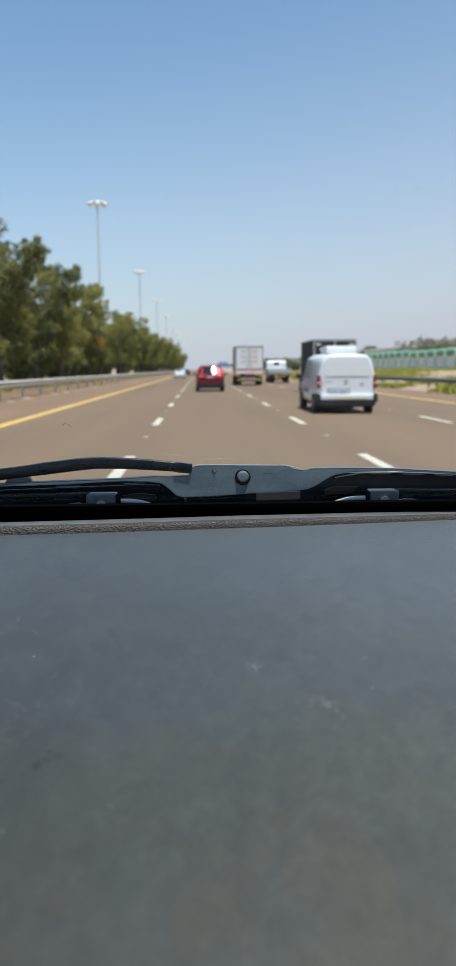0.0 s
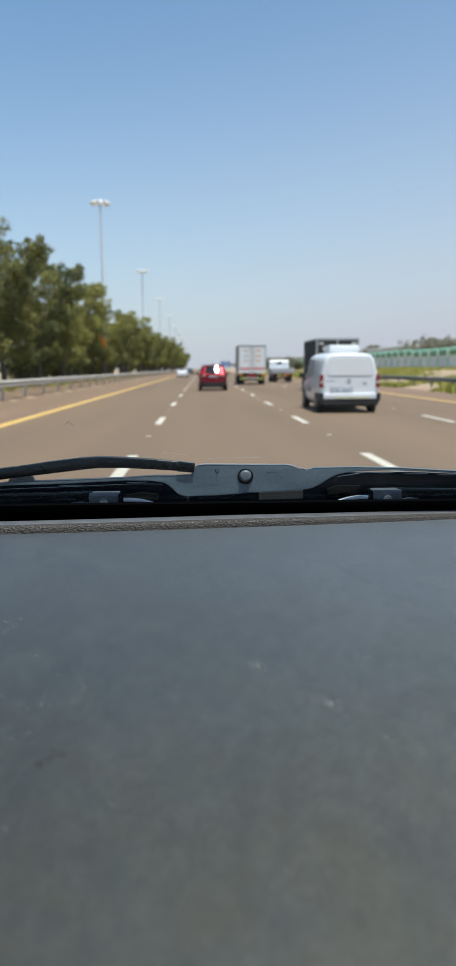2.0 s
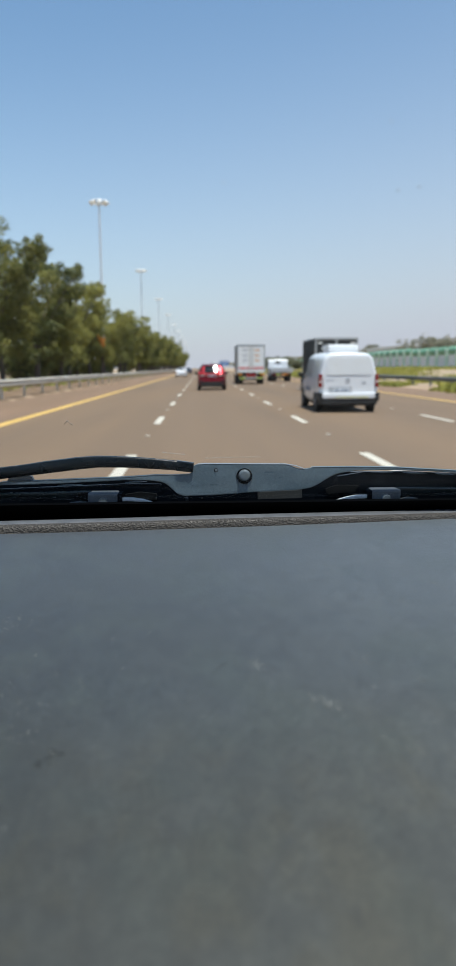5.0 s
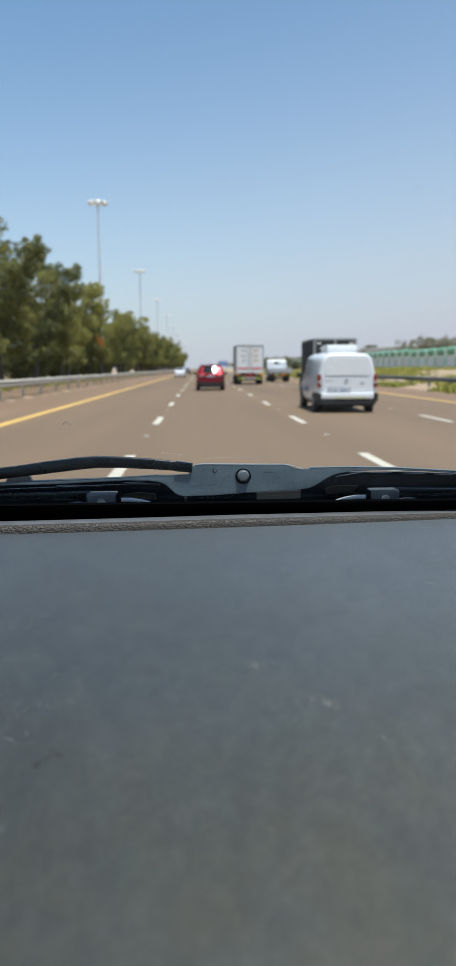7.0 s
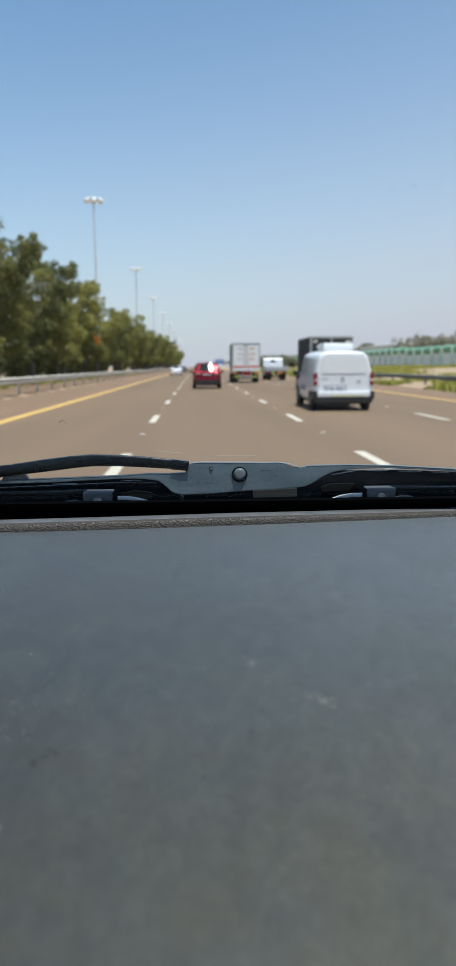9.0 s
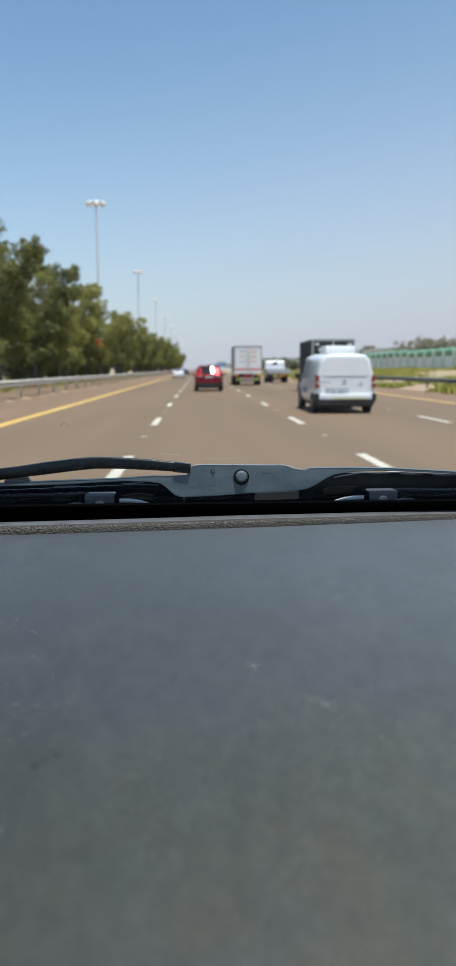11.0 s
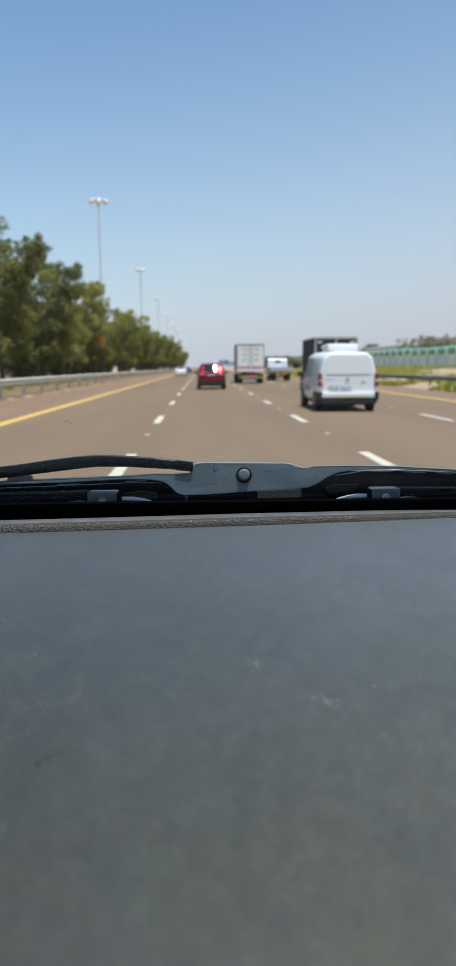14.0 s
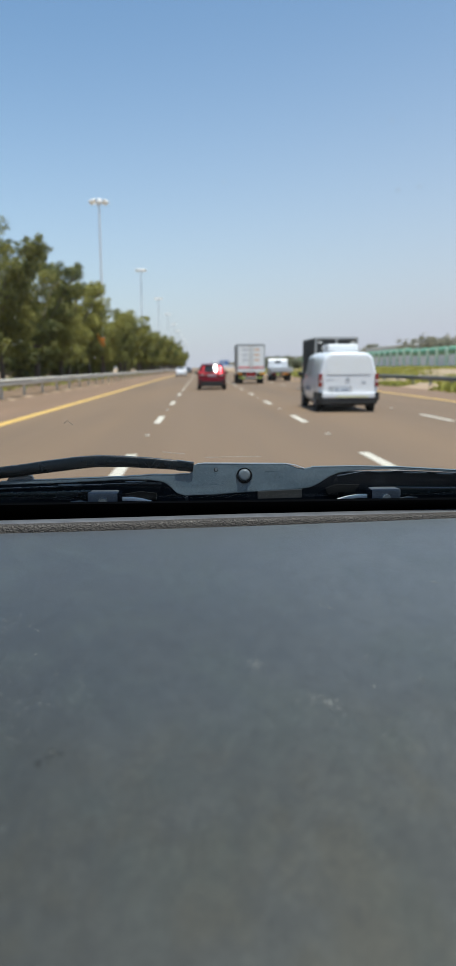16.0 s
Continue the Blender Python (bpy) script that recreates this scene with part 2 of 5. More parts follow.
    # litter brown, darkened for the shade below the crowns
    x.inputs[7].default_value = (0.15, 0.098, 0.058, 1)
    l.new(k.outputs[0], x.inputs[0])
    l.new(src, x.inputs[6])
    l.new(x.outputs[2], b.inputs["Base Color"])


litter_shade_zone(M_SAND)
M_PALE_SAND = mat("pale_sand", (0.42, 0.34, 0.24), 0.95, vary=0.2, scale=0.8, fine=8, bump=0.6, bump_scale=6, bump_dist=0.05)
M_GRASS = leaf_mat("dry_grass", (0.17, 0.205, 0.035), (0.37, 0.34, 0.07))
M_LEAF = leaf_mat("tree_leaves", (0.021, 0.040, 0.012), (0.31, 0.295, 0.070))
# dusty leaves, their colour paled further for distance haze
M_LEAF_FAR = leaf_mat("haze_paled_leaves", (0.17, 0.175, 0.12), (0.33, 0.30, 0.215))
M_BLOSSOM = leaf_mat("orange_blossom", (0.55, 0.19, 0.03), (0.80, 0.36, 0.06))
# bush green greyed and lightened for the same haze
M_LEAF_BUSH = leaf_mat("bush_leaves", (0.085, 0.10, 0.062), (0.25, 0.25, 0.155))
M_BARK = mat("bark", (0.13, 0.105, 0.082), 0.95, vary=0.3, scale=4, fine=30, bump=0.8, bump_scale=25, stretch=(1, 1, 0.2), bump_dist=0.03)
M_GALV = mat("galvanised_steel", (0.45, 0.42, 0.365), 0.55, 0.1, vary=0.12, scale=2, fine=40, bump=0.1, bump_scale=30)
# darker copy of the galvanised steel, with the rail's shaded side in its colour
M_GALV_SHADED = mat("shaded_galvanised_steel", (0.135, 0.14, 0.135), 0.6, 0.2, vary=0.15, scale=2, fine=40, bump=0.1, bump_scale=30)
M_MAST = mat("mast_grey_steel", (0.54, 0.57, 0.61), 0.55, 0.1, vary=0.1, scale=0.5, fine=20)
M_LAMP_WHITE = mat("lamp_housing_white", (0.80, 0.80, 0.78), 0.35, vary=0.05)
M_WALL_GREY = mat("noise_wall_grey", (0.80, 0.80, 0.78), 0.8, vary=0.14, scale=0.7, fine=14, bump=0.2, bump_scale=20, per_object=0.3)
M_WALL_GREEN = mat("noise_wall_green", (0.17, 0.36, 0.23), 0.55, vary=0.25, scale=1.2, fine=14, per_object=0.3)
M_WALL_PALE = mat("noise_wall_pale_green", (0.55, 0.70, 0.56), 0.6, vary=0.1)
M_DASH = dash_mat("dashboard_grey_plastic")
M_GRAIN = grain_mat("grained_dark_vinyl", (0.060, 0.054, 0.049))
# lighter copy of the lip's vinyl; light on its top is in the colour
M_GRAIN_LIT = mat("lit_grey_vinyl", (0.074, 0.078, 0.086), 0.5, vary=0.3, scale=60, fine=900, bump=0.5, bump_scale=700, bump_dist=0.0005)
M_FRIT = mat("black_ceramic_band", (0.0065, 0.0070, 0.0080), 0.9, vary=0.05, spec=0.0)
M_COWL = mat("black_cowl_plastic", (0.0020, 0.0036, 0.0064), 0.26, vary=0.25, scale=10, fine=80, bump=0.1, bump_scale=200, spec=0.09)
M_WIPER = mat("wiper_dark_enamel", (0.0022, 0.0046, 0.0068), 0.24, vary=0.12, scale=30, fine=200, bump=0.25, bump_scale=420, bump_dist=0.0006, spec=0.2)
M_PLATE = mat("worn_dark_enamel", (0.075, 0.110, 0.136), 0.36, vary=0.35, scale=40, fine=420, bump=0.8, bump_scale=600, stretch=(0.3, 1, 1), bump_dist=0.0004,
              tint=(0.115, 0.152, 0.176), tint_scale=45, tint_amount=0.6)
M_BOLT = mat("bolt_worn_steel", (0.105, 0.128, 0.145), 0.34, 0.2, vary=0.15, scale=60, fine=300)
M_SMEAR = mat("dull_smear", (0.0205, 0.0222, 0.0205), 0.6, vary=0.3, scale=200)
M_SLOT = mat("grey_vent_plastic", (0.0058, 0.0070, 0.0082), 0.5, vary=0.2, scale=30, spec=0.15)
M_STRIP = mat("grey_label_strip", (0.027, 0.031, 0.034), 0.5, vary=0.25, scale=50, fine=300)
M_ROD = mat("bright_worn_steel", (0.62, 0.64, 0.66), 0.36, 0.2, vary=0.15, scale=60, fine=300)
M_SPINDLE = mat("worn_grey_casting", (0.098, 0.112, 0.130), 0.38, 0.2, vary=0.3, scale=60, fine=400, bump=0.4, bump_scale=300, bump_dist=0.0006)
M_DUST = mat("pale_dust", (0.158, 0.169, 0.166), 0.9, island=0.8, vary=0.5)
M_BUILDING = mat("pale_render", (0.56, 0.56, 0.53), 0.85, vary=0.1, scale=0.3, fine=4, bump=0.2, bump_scale=8)
M_WINDOW = mat("dusty_window", (0.30, 0.32, 0.33), 0.35, vary=0.1)
M_FLECK = mat("dried_dirt", (0.34, 0.31, 0.28), 0.8)
M_CHROME = mat("bright_metal", (0.75, 0.76, 0.78), 0.35, 0.6, vary=0.05)
M_RUBBER = mat("black_rubber", (0.012, 0.012, 0.012), 0.8, vary=0.2, scale=8, fine=80, bump=0.2, bump_scale=100)
M_PAINT_GREY = mat("car_paint_silver_grey", (0.35, 0.36, 0.37), 0.35, 0.3, vary=0.04, coat=0.6)
M_HEADLINER = mat("headliner_fabric", (0.42, 0.41, 0.38), 0.95, vary=0.08, scale=6, fine=200)
M_PAINT_WHITE = mat("car_paint_white", (0.70, 0.72, 0.75), 0.35, vary=0.04, scale=1.5, coat=0.5)
M_PAINT_RED = mat("car_paint_red", (0.18, 0.004, 0.010), 0.30, 0.65, vary=0.06, scale=1.5, coat=0.25, spec=0.3)
M_PAINT_DARK = mat("car_paint_dark", (0.03, 0.035, 0.045), 0.3, 0.2, vary=0.05, coat=0.8)
M_GLASS_DARK = mat("tinted_car_glass", (0.006, 0.007, 0.008), 0.045, vary=0.1, rough_vary=0.005)
M_BLACK_TRIM = mat("black_trim", (0.014, 0.014, 0.015), 0.6, vary=0.15)
M_TAIL_RED = mat("tail_light_red", (0.20, 0.008, 0.012), 0.15, vary=0.08, coat=0.6)
M_TAIL_CLEAR = mat("tail_light_clear", (0.55, 0.50, 0.50), 0.12, vary=0.08, coat=0.6)
M_PLATE_WHITE = mat("number_plate_white", (0.62, 0.66, 0.70), 0.5, vary=0.08)
M_PLATE_BAR = mat("number_plate_bar", (0.22, 0.25, 0.32), 0.6)
M_VAN_MARK = mat("worn_badge_and_recess_grey", (0.42, 0.44, 0.47), 0.4, 0.2)
M_RIM = mat("wheel_rim_alloy", (0.36, 0.36, 0.37), 0.3, 0.8, vary=0.06)
M_ORANGE = mat("reflector_orange", (0.72, 0.28, 0.03), 0.4)
M_PRINT_ORANGE = mat("faded_orange_print", (0.66, 0.42, 0.26), 0.5, vary=0.3, scale=9)
M_PRINT_GREY = mat("faded_grey_print", (0.50, 0.51, 0.54), 0.5, vary=0.3, scale=9)
M_FADED = mat("faded_yellow_tape", (0.50, 0.50, 0.27), 0.5)
M_LIME = mat("reflector_lime", (0.42, 0.50, 0.08), 0.4)
M_BOX_GREY = mat("truck_box_grey_aluminium", (0.36, 0.38, 0.39), 0.45, 0.3, vary=0.1, scale=1.2)
M_BOX_WHITE = mat("truck_door_white", (0.72, 0.74, 0.75), 0.45, vary=0.06)
M_STRIPE_RED = mat("reflective_tape_red", (0.62, 0.05, 0.04), 0.4)
M_BED_SILVER = mat("bed_side_silver", (0.50, 0.52, 0.54), 0.4, 0.5, vary=0.08)
M_CAGE_DARK = mat("dark_tarpaulin", (0.018, 0.022, 0.024), 0.75, vary=0.2, scale=2, fine=30, bump=0.2, bump_scale=15)
M_SIGN_WHITE = mat("sign_white", (0.72, 0.72, 0.70), 0.5)
M_SIGN_RED = mat("sign_red", (0.55, 0.10, 0.09), 0.5)
M_SIGN_BLUE = mat("sign_blue", (0.05, 0.14, 0.36), 0.5)
M_EDGE_HIGHLIGHT = mat("edge_highlight_grey", (0.30, 0.32, 0.34), 0.3, 0.6)


# ---- mesh helpers ----
def bm_box(bm, x0, x1, y0, y1, z0, z1, bevel=0.0):
    r = bmesh.ops.create_cube(bm, size=1.0, matrix=Matrix.Translation(((x0 + x1) / 2, (y0 + y1) / 2, (z0 + z1) / 2)) @ Matrix.Diagonal((x1 - x0, y1 - y0, z1 - z0, 1)))
    if bevel:
        es = {e for v in r["verts"] for e in v.link_edges}
        bmesh.ops.bevel(bm, geom=list(es), offset=bevel, segments=2, affect="EDGES", profile=0.6)
    return bm


def box(x0, x1, y0, y1, z0, z1, bevel=0.0):
    return bm_box(bmesh.new(), x0, x1, y0, y1, z0, z1, bevel)


def bm_cyl(bm, p, q, r0, r1=None, n=16):
    """A tapered round bar from p to q."""
    p, q = Vector(p), Vector(q)
    d = q - p
    m = Matrix.Translation((p + q) / 2) @ d.to_track_quat("Z", "Y").to_matrix().to_4x4()
    bmesh.ops.create_cone(bm, cap_ends=True, segments=n, radius1=r0, radius2=r0 if r1 is None else r1, depth=d.length, matrix=m)
    return bm


def cyl(p, q, r0, r1=None, n=16):
    return bm_cyl(bmesh.new(), p, q, r0, r1, n)


def part(name, bm, material, parent, label="", smooth=False):
    """Links a bmesh as one mesh object under a thing or a part (or at top level where parent is None)."""
    me = bpy.data.meshes.new(name)
    if smooth:
        for f in bm.faces:
            f.smooth = True
    bmesh.ops.recalc_face_normals(bm, faces=bm.faces)
    bm.to_mesh(me)
    bm.free()
    me.materials.append(material)
    ob = new(name, me)
    if smooth:
        me.set_sharp_from_angle(angle=radians(38))
    if parent is not None:
        ob.parent = parent
    if label:
        ob["label"] = label
    return ob


def prism(profile, axis, a, b, bevel=0.0):
    """A plate: a closed outline of two-dimensional points, pushed along x, y or z from a to b."""
    bm = bmesh.new()

    def at(p, h):
        return {"x": (h, p[0], p[1]), "y": (p[0], h, p[1]), "z": (p[0], p[1], h)}[axis]
    lo = [bm.verts.new(at(p, a)) for p in profile]
    hi = [bm.verts.new(at(p, b)) for p in profile]
    n = len(profile)
    for i in range(n):
        bm.faces.new((lo[i], lo[(i + 1) % n], hi[(i + 1) % n], hi[i]))
    bm.faces.new(lo)
    bm.faces.new(hi)
    bmesh.ops.recalc_face_normals(bm, faces=bm.faces)
    if bevel:
        bmesh.ops.bevel(bm, geom=[e for e in bm.edges], offset=bevel, segments=2, affect="EDGES")
    return bm


def sweep(points, widths, heights, n=10, square=2.6):
    """A rounded bar along a polyline; its section is a soft rectangle of the given widths and heights."""
    bm = bmesh.new()
    rings = []
    pts = [Vector(p) for p in points]
    for i, p in enumerate(pts):
        d = (pts[min(i + 1, len(pts) - 1)] - pts[max(i - 1, 0)]).normalized()
        side = Vector((0, 0, 1)).cross(d)
        side = side.normalized() if side.length > 1e-4 else Vector((1, 0, 0))
        up = d.cross(side)
        ring = []
        for k in range(n):
            a = 2 * math.pi * k / n
            c, s = math.cos(a), math.sin(a)
            e = 2 / square
            ring.append(bm.verts.new(p + side * (math.copysign(abs(c) ** e, c) * widths[i] / 2) + up * (math.copysign(abs(s) ** e, s) * heights[i] / 2)))
        rings.append(ring)
    for r0, r1 in zip(rings, rings[1:]):
        for k in range(n):
            bm.faces.new((r0[k], r0[(k + 1) % n], r1[(k + 1) % n], r1[k]))
    bm.faces.new(rings[0])
    bm.faces.new(rings[-1])
    return bm


def spline(values, u):
    """Catmull-Rom through a list of tuples at the parameter u (0 to len - 1)."""
    n = len(values)
    i = min(int(u), n - 2)
    t = u - i
    p0, p1, p2, p3 = (values[max(0, min(n - 1, i + k))] for k in (-1, 0, 1, 2))
    out = []
    for a, b, c, d in zip(p0, p1, p2, p3):
        m1, m2 = (c - a) * 0.35, (d - b) * 0.35
        out.append((2 * t ** 3 - 3 * t ** 2 + 1) * b + (t ** 3 - 2 * t ** 2 + t) * m1 + (-2 * t ** 3 + 3 * t ** 2) * c + (t ** 3 - t ** 2) * m2)
    return out


class Shell:
    """A car body's skin: stations from rear to front, each with a half section from the sill up to the roof's middle."""

    def __init__(self, stations):
        self.ys = [(s[0],) for s in stations]
        self.secs = [s[1] for s in stations]
        self.nu, self.nv = len(stations) - 1, len(stations[0][1]) - 1

    def at(self, u, v, side=1):
        y = spline(self.ys, u)[0]
        ring = [spline([s[j] for s in self.secs], u) for j in range(self.nv + 1)]
        x, z = spline(ring, v)
        return Vector((side * x, y, z))

    def patch(self, u0, u1, v0, v1, nu, nv, off=0.0, both=False, side=1):
        """A piece of the skin, lifted by off, as a closed thin plate."""
        bm = bmesh.new()
        for sd in ((1, -1) if both else (side,)):
            grid = [[self.at(u0 + (u1 - u0) * i / nu, v0 + (v1 - v0) * j / nv, sd) for j in range(nv + 1)] for i in range(nu + 1)]
            top = []
            for i in range(nu + 1):
                row = []
                for j in range(nv + 1):
                    a = grid[min(i + 1, nu)][j] - grid[max(i - 1, 0)][j]
                    b = grid[i][min(j + 1, nv)] - grid[i][max(j - 1, 0)]
                    nrm = a.cross(b) * sd
                    nrm = nrm.normalized() if nrm.length > 1e-9 else Vector((0, 0, 1))
                    row.append(bm.verts.new(grid[i][j] + nrm * off))
                top.append(row)
            for i in range(nu):
                for j in range(nv):
                    bm.faces.new((top[i][j], top[i + 1][j], top[i + 1][j + 1], top[i][j + 1]))
        return bm

    def body(self, nu, nv):
        """The whole closed skin, both sides."""
        bm = bmesh.new()
        rows = []
        for i in range(nu + 1):
            u = self.nu * i / nu
            half = [self.at(u, self.nv * j / nv) for j in range(nv + 1)]
            ring = [Vector((-p.x, p.y, p.z)) for p in half[:-1]] + half[::-1]
            rows.append([bm.verts.new(p) for p in ring])
        for r0, r1 in zip(rows, rows[1:]):
            for k in range(len(r0)):
                k2 = (k + 1) % len(r0)
                bm.faces.new((r0[k], r0[k2], r1[k2], r1[k]))
        bm.faces.new(rows[0])
        bm.faces.new(rows[-1])
        return bm


def wheel(parent, x, y, r, w, rim=M_RIM):
    """A road wheel: rounded tyre, and a rim with spokes."""
    s = 1 if x > 0 else -1
    bm = bmesh.new()
    prof = [(r * 0.62, -w / 2), (r * 0.90, -w / 2), (r, -w * 0.32), (r, w * 0.32), (r * 0.90, w / 2), (r * 0.62, w / 2)]
    rings = []
    for k in range(28):
        a = 2 * math.pi * k / 28
        rings.append([bm.verts.new((x + q, y + p * math.cos(a), r + p * math.sin(a))) for p, q in prof])
    for k in range(28):
        a, b = rings[k], rings[(k + 1) % 28]
        for j in range(6):
            bm.faces.new((a[j], a[(j + 1) % 6], b[(j + 1) % 6], b[j]))
    tyre = part("tyre", bm, M_RUBBER, parent, smooth=True)
    bm = bmesh.new()
    bm_cyl(bm, (x - w * 0.30, y, r), (x + w * 0.30, y, r), r * 0.62, n=24)
    for k in range(5):
        a = 2 * math.pi * k / 5 + 0.3
        e = (x + s * w * 0.36, y + r * 0.56 * math.cos(a), r + r * 0.56 * math.sin(a))
        bm_cyl(bm, (x + s * w * 0.40, y, r), e, r * 0.10, r * 0.07, 6)
    part("rim", bm, rim, tyre, smooth=True)
    return tyre


def thing(name, label, category, group="", m=None):
    ob = new(name)
    ob.empty_display_size = 0.3
    tagged(ob, label, category, group)
    if m is not None:
        ob.matrix_world = m
    return ob


def mesh_np(name, verts, faces, material, parent=None):
    me = bpy.data.meshes.new(name)
    me.from_pydata([tuple(v) for v in verts], [], faces)
    me.materials.append(material)
    ob = new(name, me)
    if parent is not None:
        ob.parent = parent
    return ob


# ---- ground, road and markings ----
LINES = (-1.12, 2.64, 6.42)            # the broken lane lines
YELLOW_L, YELLOW_R = -5.0, 10.05
ROAD_L, ROAD_R = -8.2, 13.8
FAR = 2600.0


def ground_height(x):
    prof = [(-4000, 0.0), (-30, 0.05), (-12, 0.10), (-9.6, 0.17), (-8.6, 0.08), (ROAD_L, -0.03), (ROAD_R, -0.03), (15.2, 0.06), (18.6, 0.14), (22, 0.42), (27, 0.98), (31, 1.15), (37, 0.95), (70, 0.5), (4000, 0.5)]
    for (xa, za), (xb, zb) in zip(prof, prof[1:]):
        if xa <= x <= xb:
            return za + (zb - za) * (x - xa) / (xb - xa)
    return 0.0


def build_ground():
    xs = [-4000, -800, -200, -60, -30, -24, -20, -17, -14, -12, -10.6, -9.6, -8.6, ROAD_L, 0, ROAD_R, 15.2, 17, 18, 19, 20.5, 22, 24, 26, 28, 30, 31, 33, 37, 45, 70, 150, 600, 4000]
    ys = [-3000, -400, -60] + [k * 4.0 for k in range(0, 60)] + [260, 300, 380, 500, 800, 1500, 4200]
    verts, faces = [], []
    for y in ys:
        for x in xs:
            off = ROAD_L - 0.5 < x < ROAD_R + 0.5
            w = 0.05 if -9.9 < x < -8.4 else 0 if off or abs(x) > 100 or y > 400 or y < 0 else 0.16
            verts.append((x, y, ground_height(x) + w * (noise.noise(Vector((x * 0.31, y * 0.19, 0))) + 0.3)))
    n = len(xs)
    for j in range(len(ys) - 1):
        for i in range(n - 1):
            faces.append((j * n + i, j * n + i + 1, (j + 1) * n + i + 1, (j + 1) * n + i))
    ob = mesh_np("ground", verts, faces, M_SAND)
    for p in ob.data.polygons:
        p.use_smooth = True
    tagged(ob, "sandy desert ground with a low bank beside the motorway", "ground", kind="structure")


def road_slab(name, x0, x1, material, label):
    bm = box(x0, x1, -300, FAR, -0.25, 0.0)
    ob = part(name, bm, material, None)
    return tagged(ob, label, "road", kind="structure")


build_ground()
road = road_slab("road", YELLOW_L - 0.25, YELLOW_R + 0.35, M_ASPHALT, "dry tan-grey asphalt motorway carriageway with four lanes")
road_slab("shoulder_median", ROAD_L, YELLOW_L - 0.25, M_SHOULDER, "brown dusty asphalt hard shoulder beside the median")
road_slab("shoulder_outer", YELLOW_R + 0.35, ROAD_R, M_SHOULDER, "brown dusty asphalt hard shoulder beside the verge")


def build_markings():
    for x, w in ((YELLOW_L, 0.31), (YELLOW_R, 0.26)):
        bm = box(x - w / 2, x + w / 2, -120, 1400, 0.0, 0.005)
        part("edge_line", bm, M_YELLOW_LINE, road, "solid yellow edge line")
    dash_me = None
    stud_me = None
    for x in LINES:
        for k in range(-2, 42):
            y = 10.0 + 9.0 * k
            if dash_me is None:
                bm = box(-0.085, 0.085, -1.3, 1.3, 0.0, 0.005, 0.002)
                ob = part("lane_dash", bm, M_WHITE_LINE, road)
                dash_me = ob.data
            else:
                ob = new("lane_dash", dash_me)
                ob.parent = road
            ob.location = (x, y, 0)
            if k < 12:
                if stud_me is None:
                    bm = prism([(-0.06, 0), (0.06, 0), (0.035, 0.02), (-0.035, 0.02)], "y", -0.05, 0.05)
                    st = part("road_stud", bm, M_WHITE_LINE, road)
                    stud_me = st.data
                else:
                    st = new("road_stud", stud_me)
                    st.parent = road
                st.location = (x, y + 4.5, 0)


def guardrail(name, x, y0, y1, side, label, drop=0.0, steel=M_GALV, slim=1.0):
    """A steel W-beam rail on posts; side: the way its face looks."""
    ob = thing(name, label, "guardrail", "guardrails")
    wave = [(0.000, 0.50), (0.060, 0.55), (0.092, 0.60), (0.060, 0.66), (0.012, 0.71), (0.060, 0.76), (0.092, 0.82), (0.060, 0.87), (0.000, 0.92)]
    wave = [(a, 0.92 - (0.92 - z) * slim) for a, z in wave]
    prof = [(x + side * (a + 0.06), z - drop) for a, z in wave] + [(x + side * (a + 0.052), z - drop) for a, z in wave[::-1]]
    part("rail", prism(prof, "y", y0, y1), steel, ob, "galvanised corrugated steel beam")
    post_me = None
    y = y0 + 1.0
    while y < y1:
        if post_me is None:
            bm = box(-0.055, 0.055, -0.07, 0.07, -0.4, 0.86, 0.006)
            bm_box(bm, 0.03 * side - 0.06, 0.03 * side + 0.075, -0.06, 0.06, 0.60, 0.82, 0.004)
            p = part("post", bm, steel, ob)
            post_me = p.data
        else:
            p = new("post", post_me)
            p.parent = ob
        p.location = (x, y, -drop)
        y += 4.0
    return ob


build_markings()
guardrail("guardrail", -8.65, 6, 460, 1, "galvanised steel crash barrier on posts beside the median", slim=0.76)
guardrail("guardrail", 15.4, 38, 104, -1, "steel crash barrier on posts beside the outer verge, its shaded face painted dark", 0.16, M_GALV_SHADED, 0.72)


def build_verge():
    """The uneven low drift of sand along the outer edge of the hard shoulder."""
    rnd = random.Random(4)
    verts, faces = [], []
    ys = [92 + 1.5 * k for k in range(170)]
    for y in ys:
        w = 0.42 + 0.40 * noise.noise(Vector((0, y * 0.21, 3)))
        h = 0.08 + 0.07 * noise.noise(Vector((5, y * 0.4, 3)))
        for f, g in ((0.0, -0.06), (0.2, 0.5), (0.5, 1.0), (0.8, 0.7), (1.0, 0.0)):
            verts.append((ROAD_R - 0.15 + f * w * 1.6 + rnd.uniform(-0.05, 0.05), y, h * g + (0.08 if f > 0.9 else 0.0)))
    for j in range(len(ys) - 1):
        for i in range(4):
            a = j * 5 + i
            faces.append((a, a + 1, a + 6, a + 5))
    ob = mesh_np("sand_heap", verts, faces, M_PALE_SAND)
    tagged(ob, "pale drifted sand along the edge of the hard shoulder", "sand", kind="stuff")


build_verge()


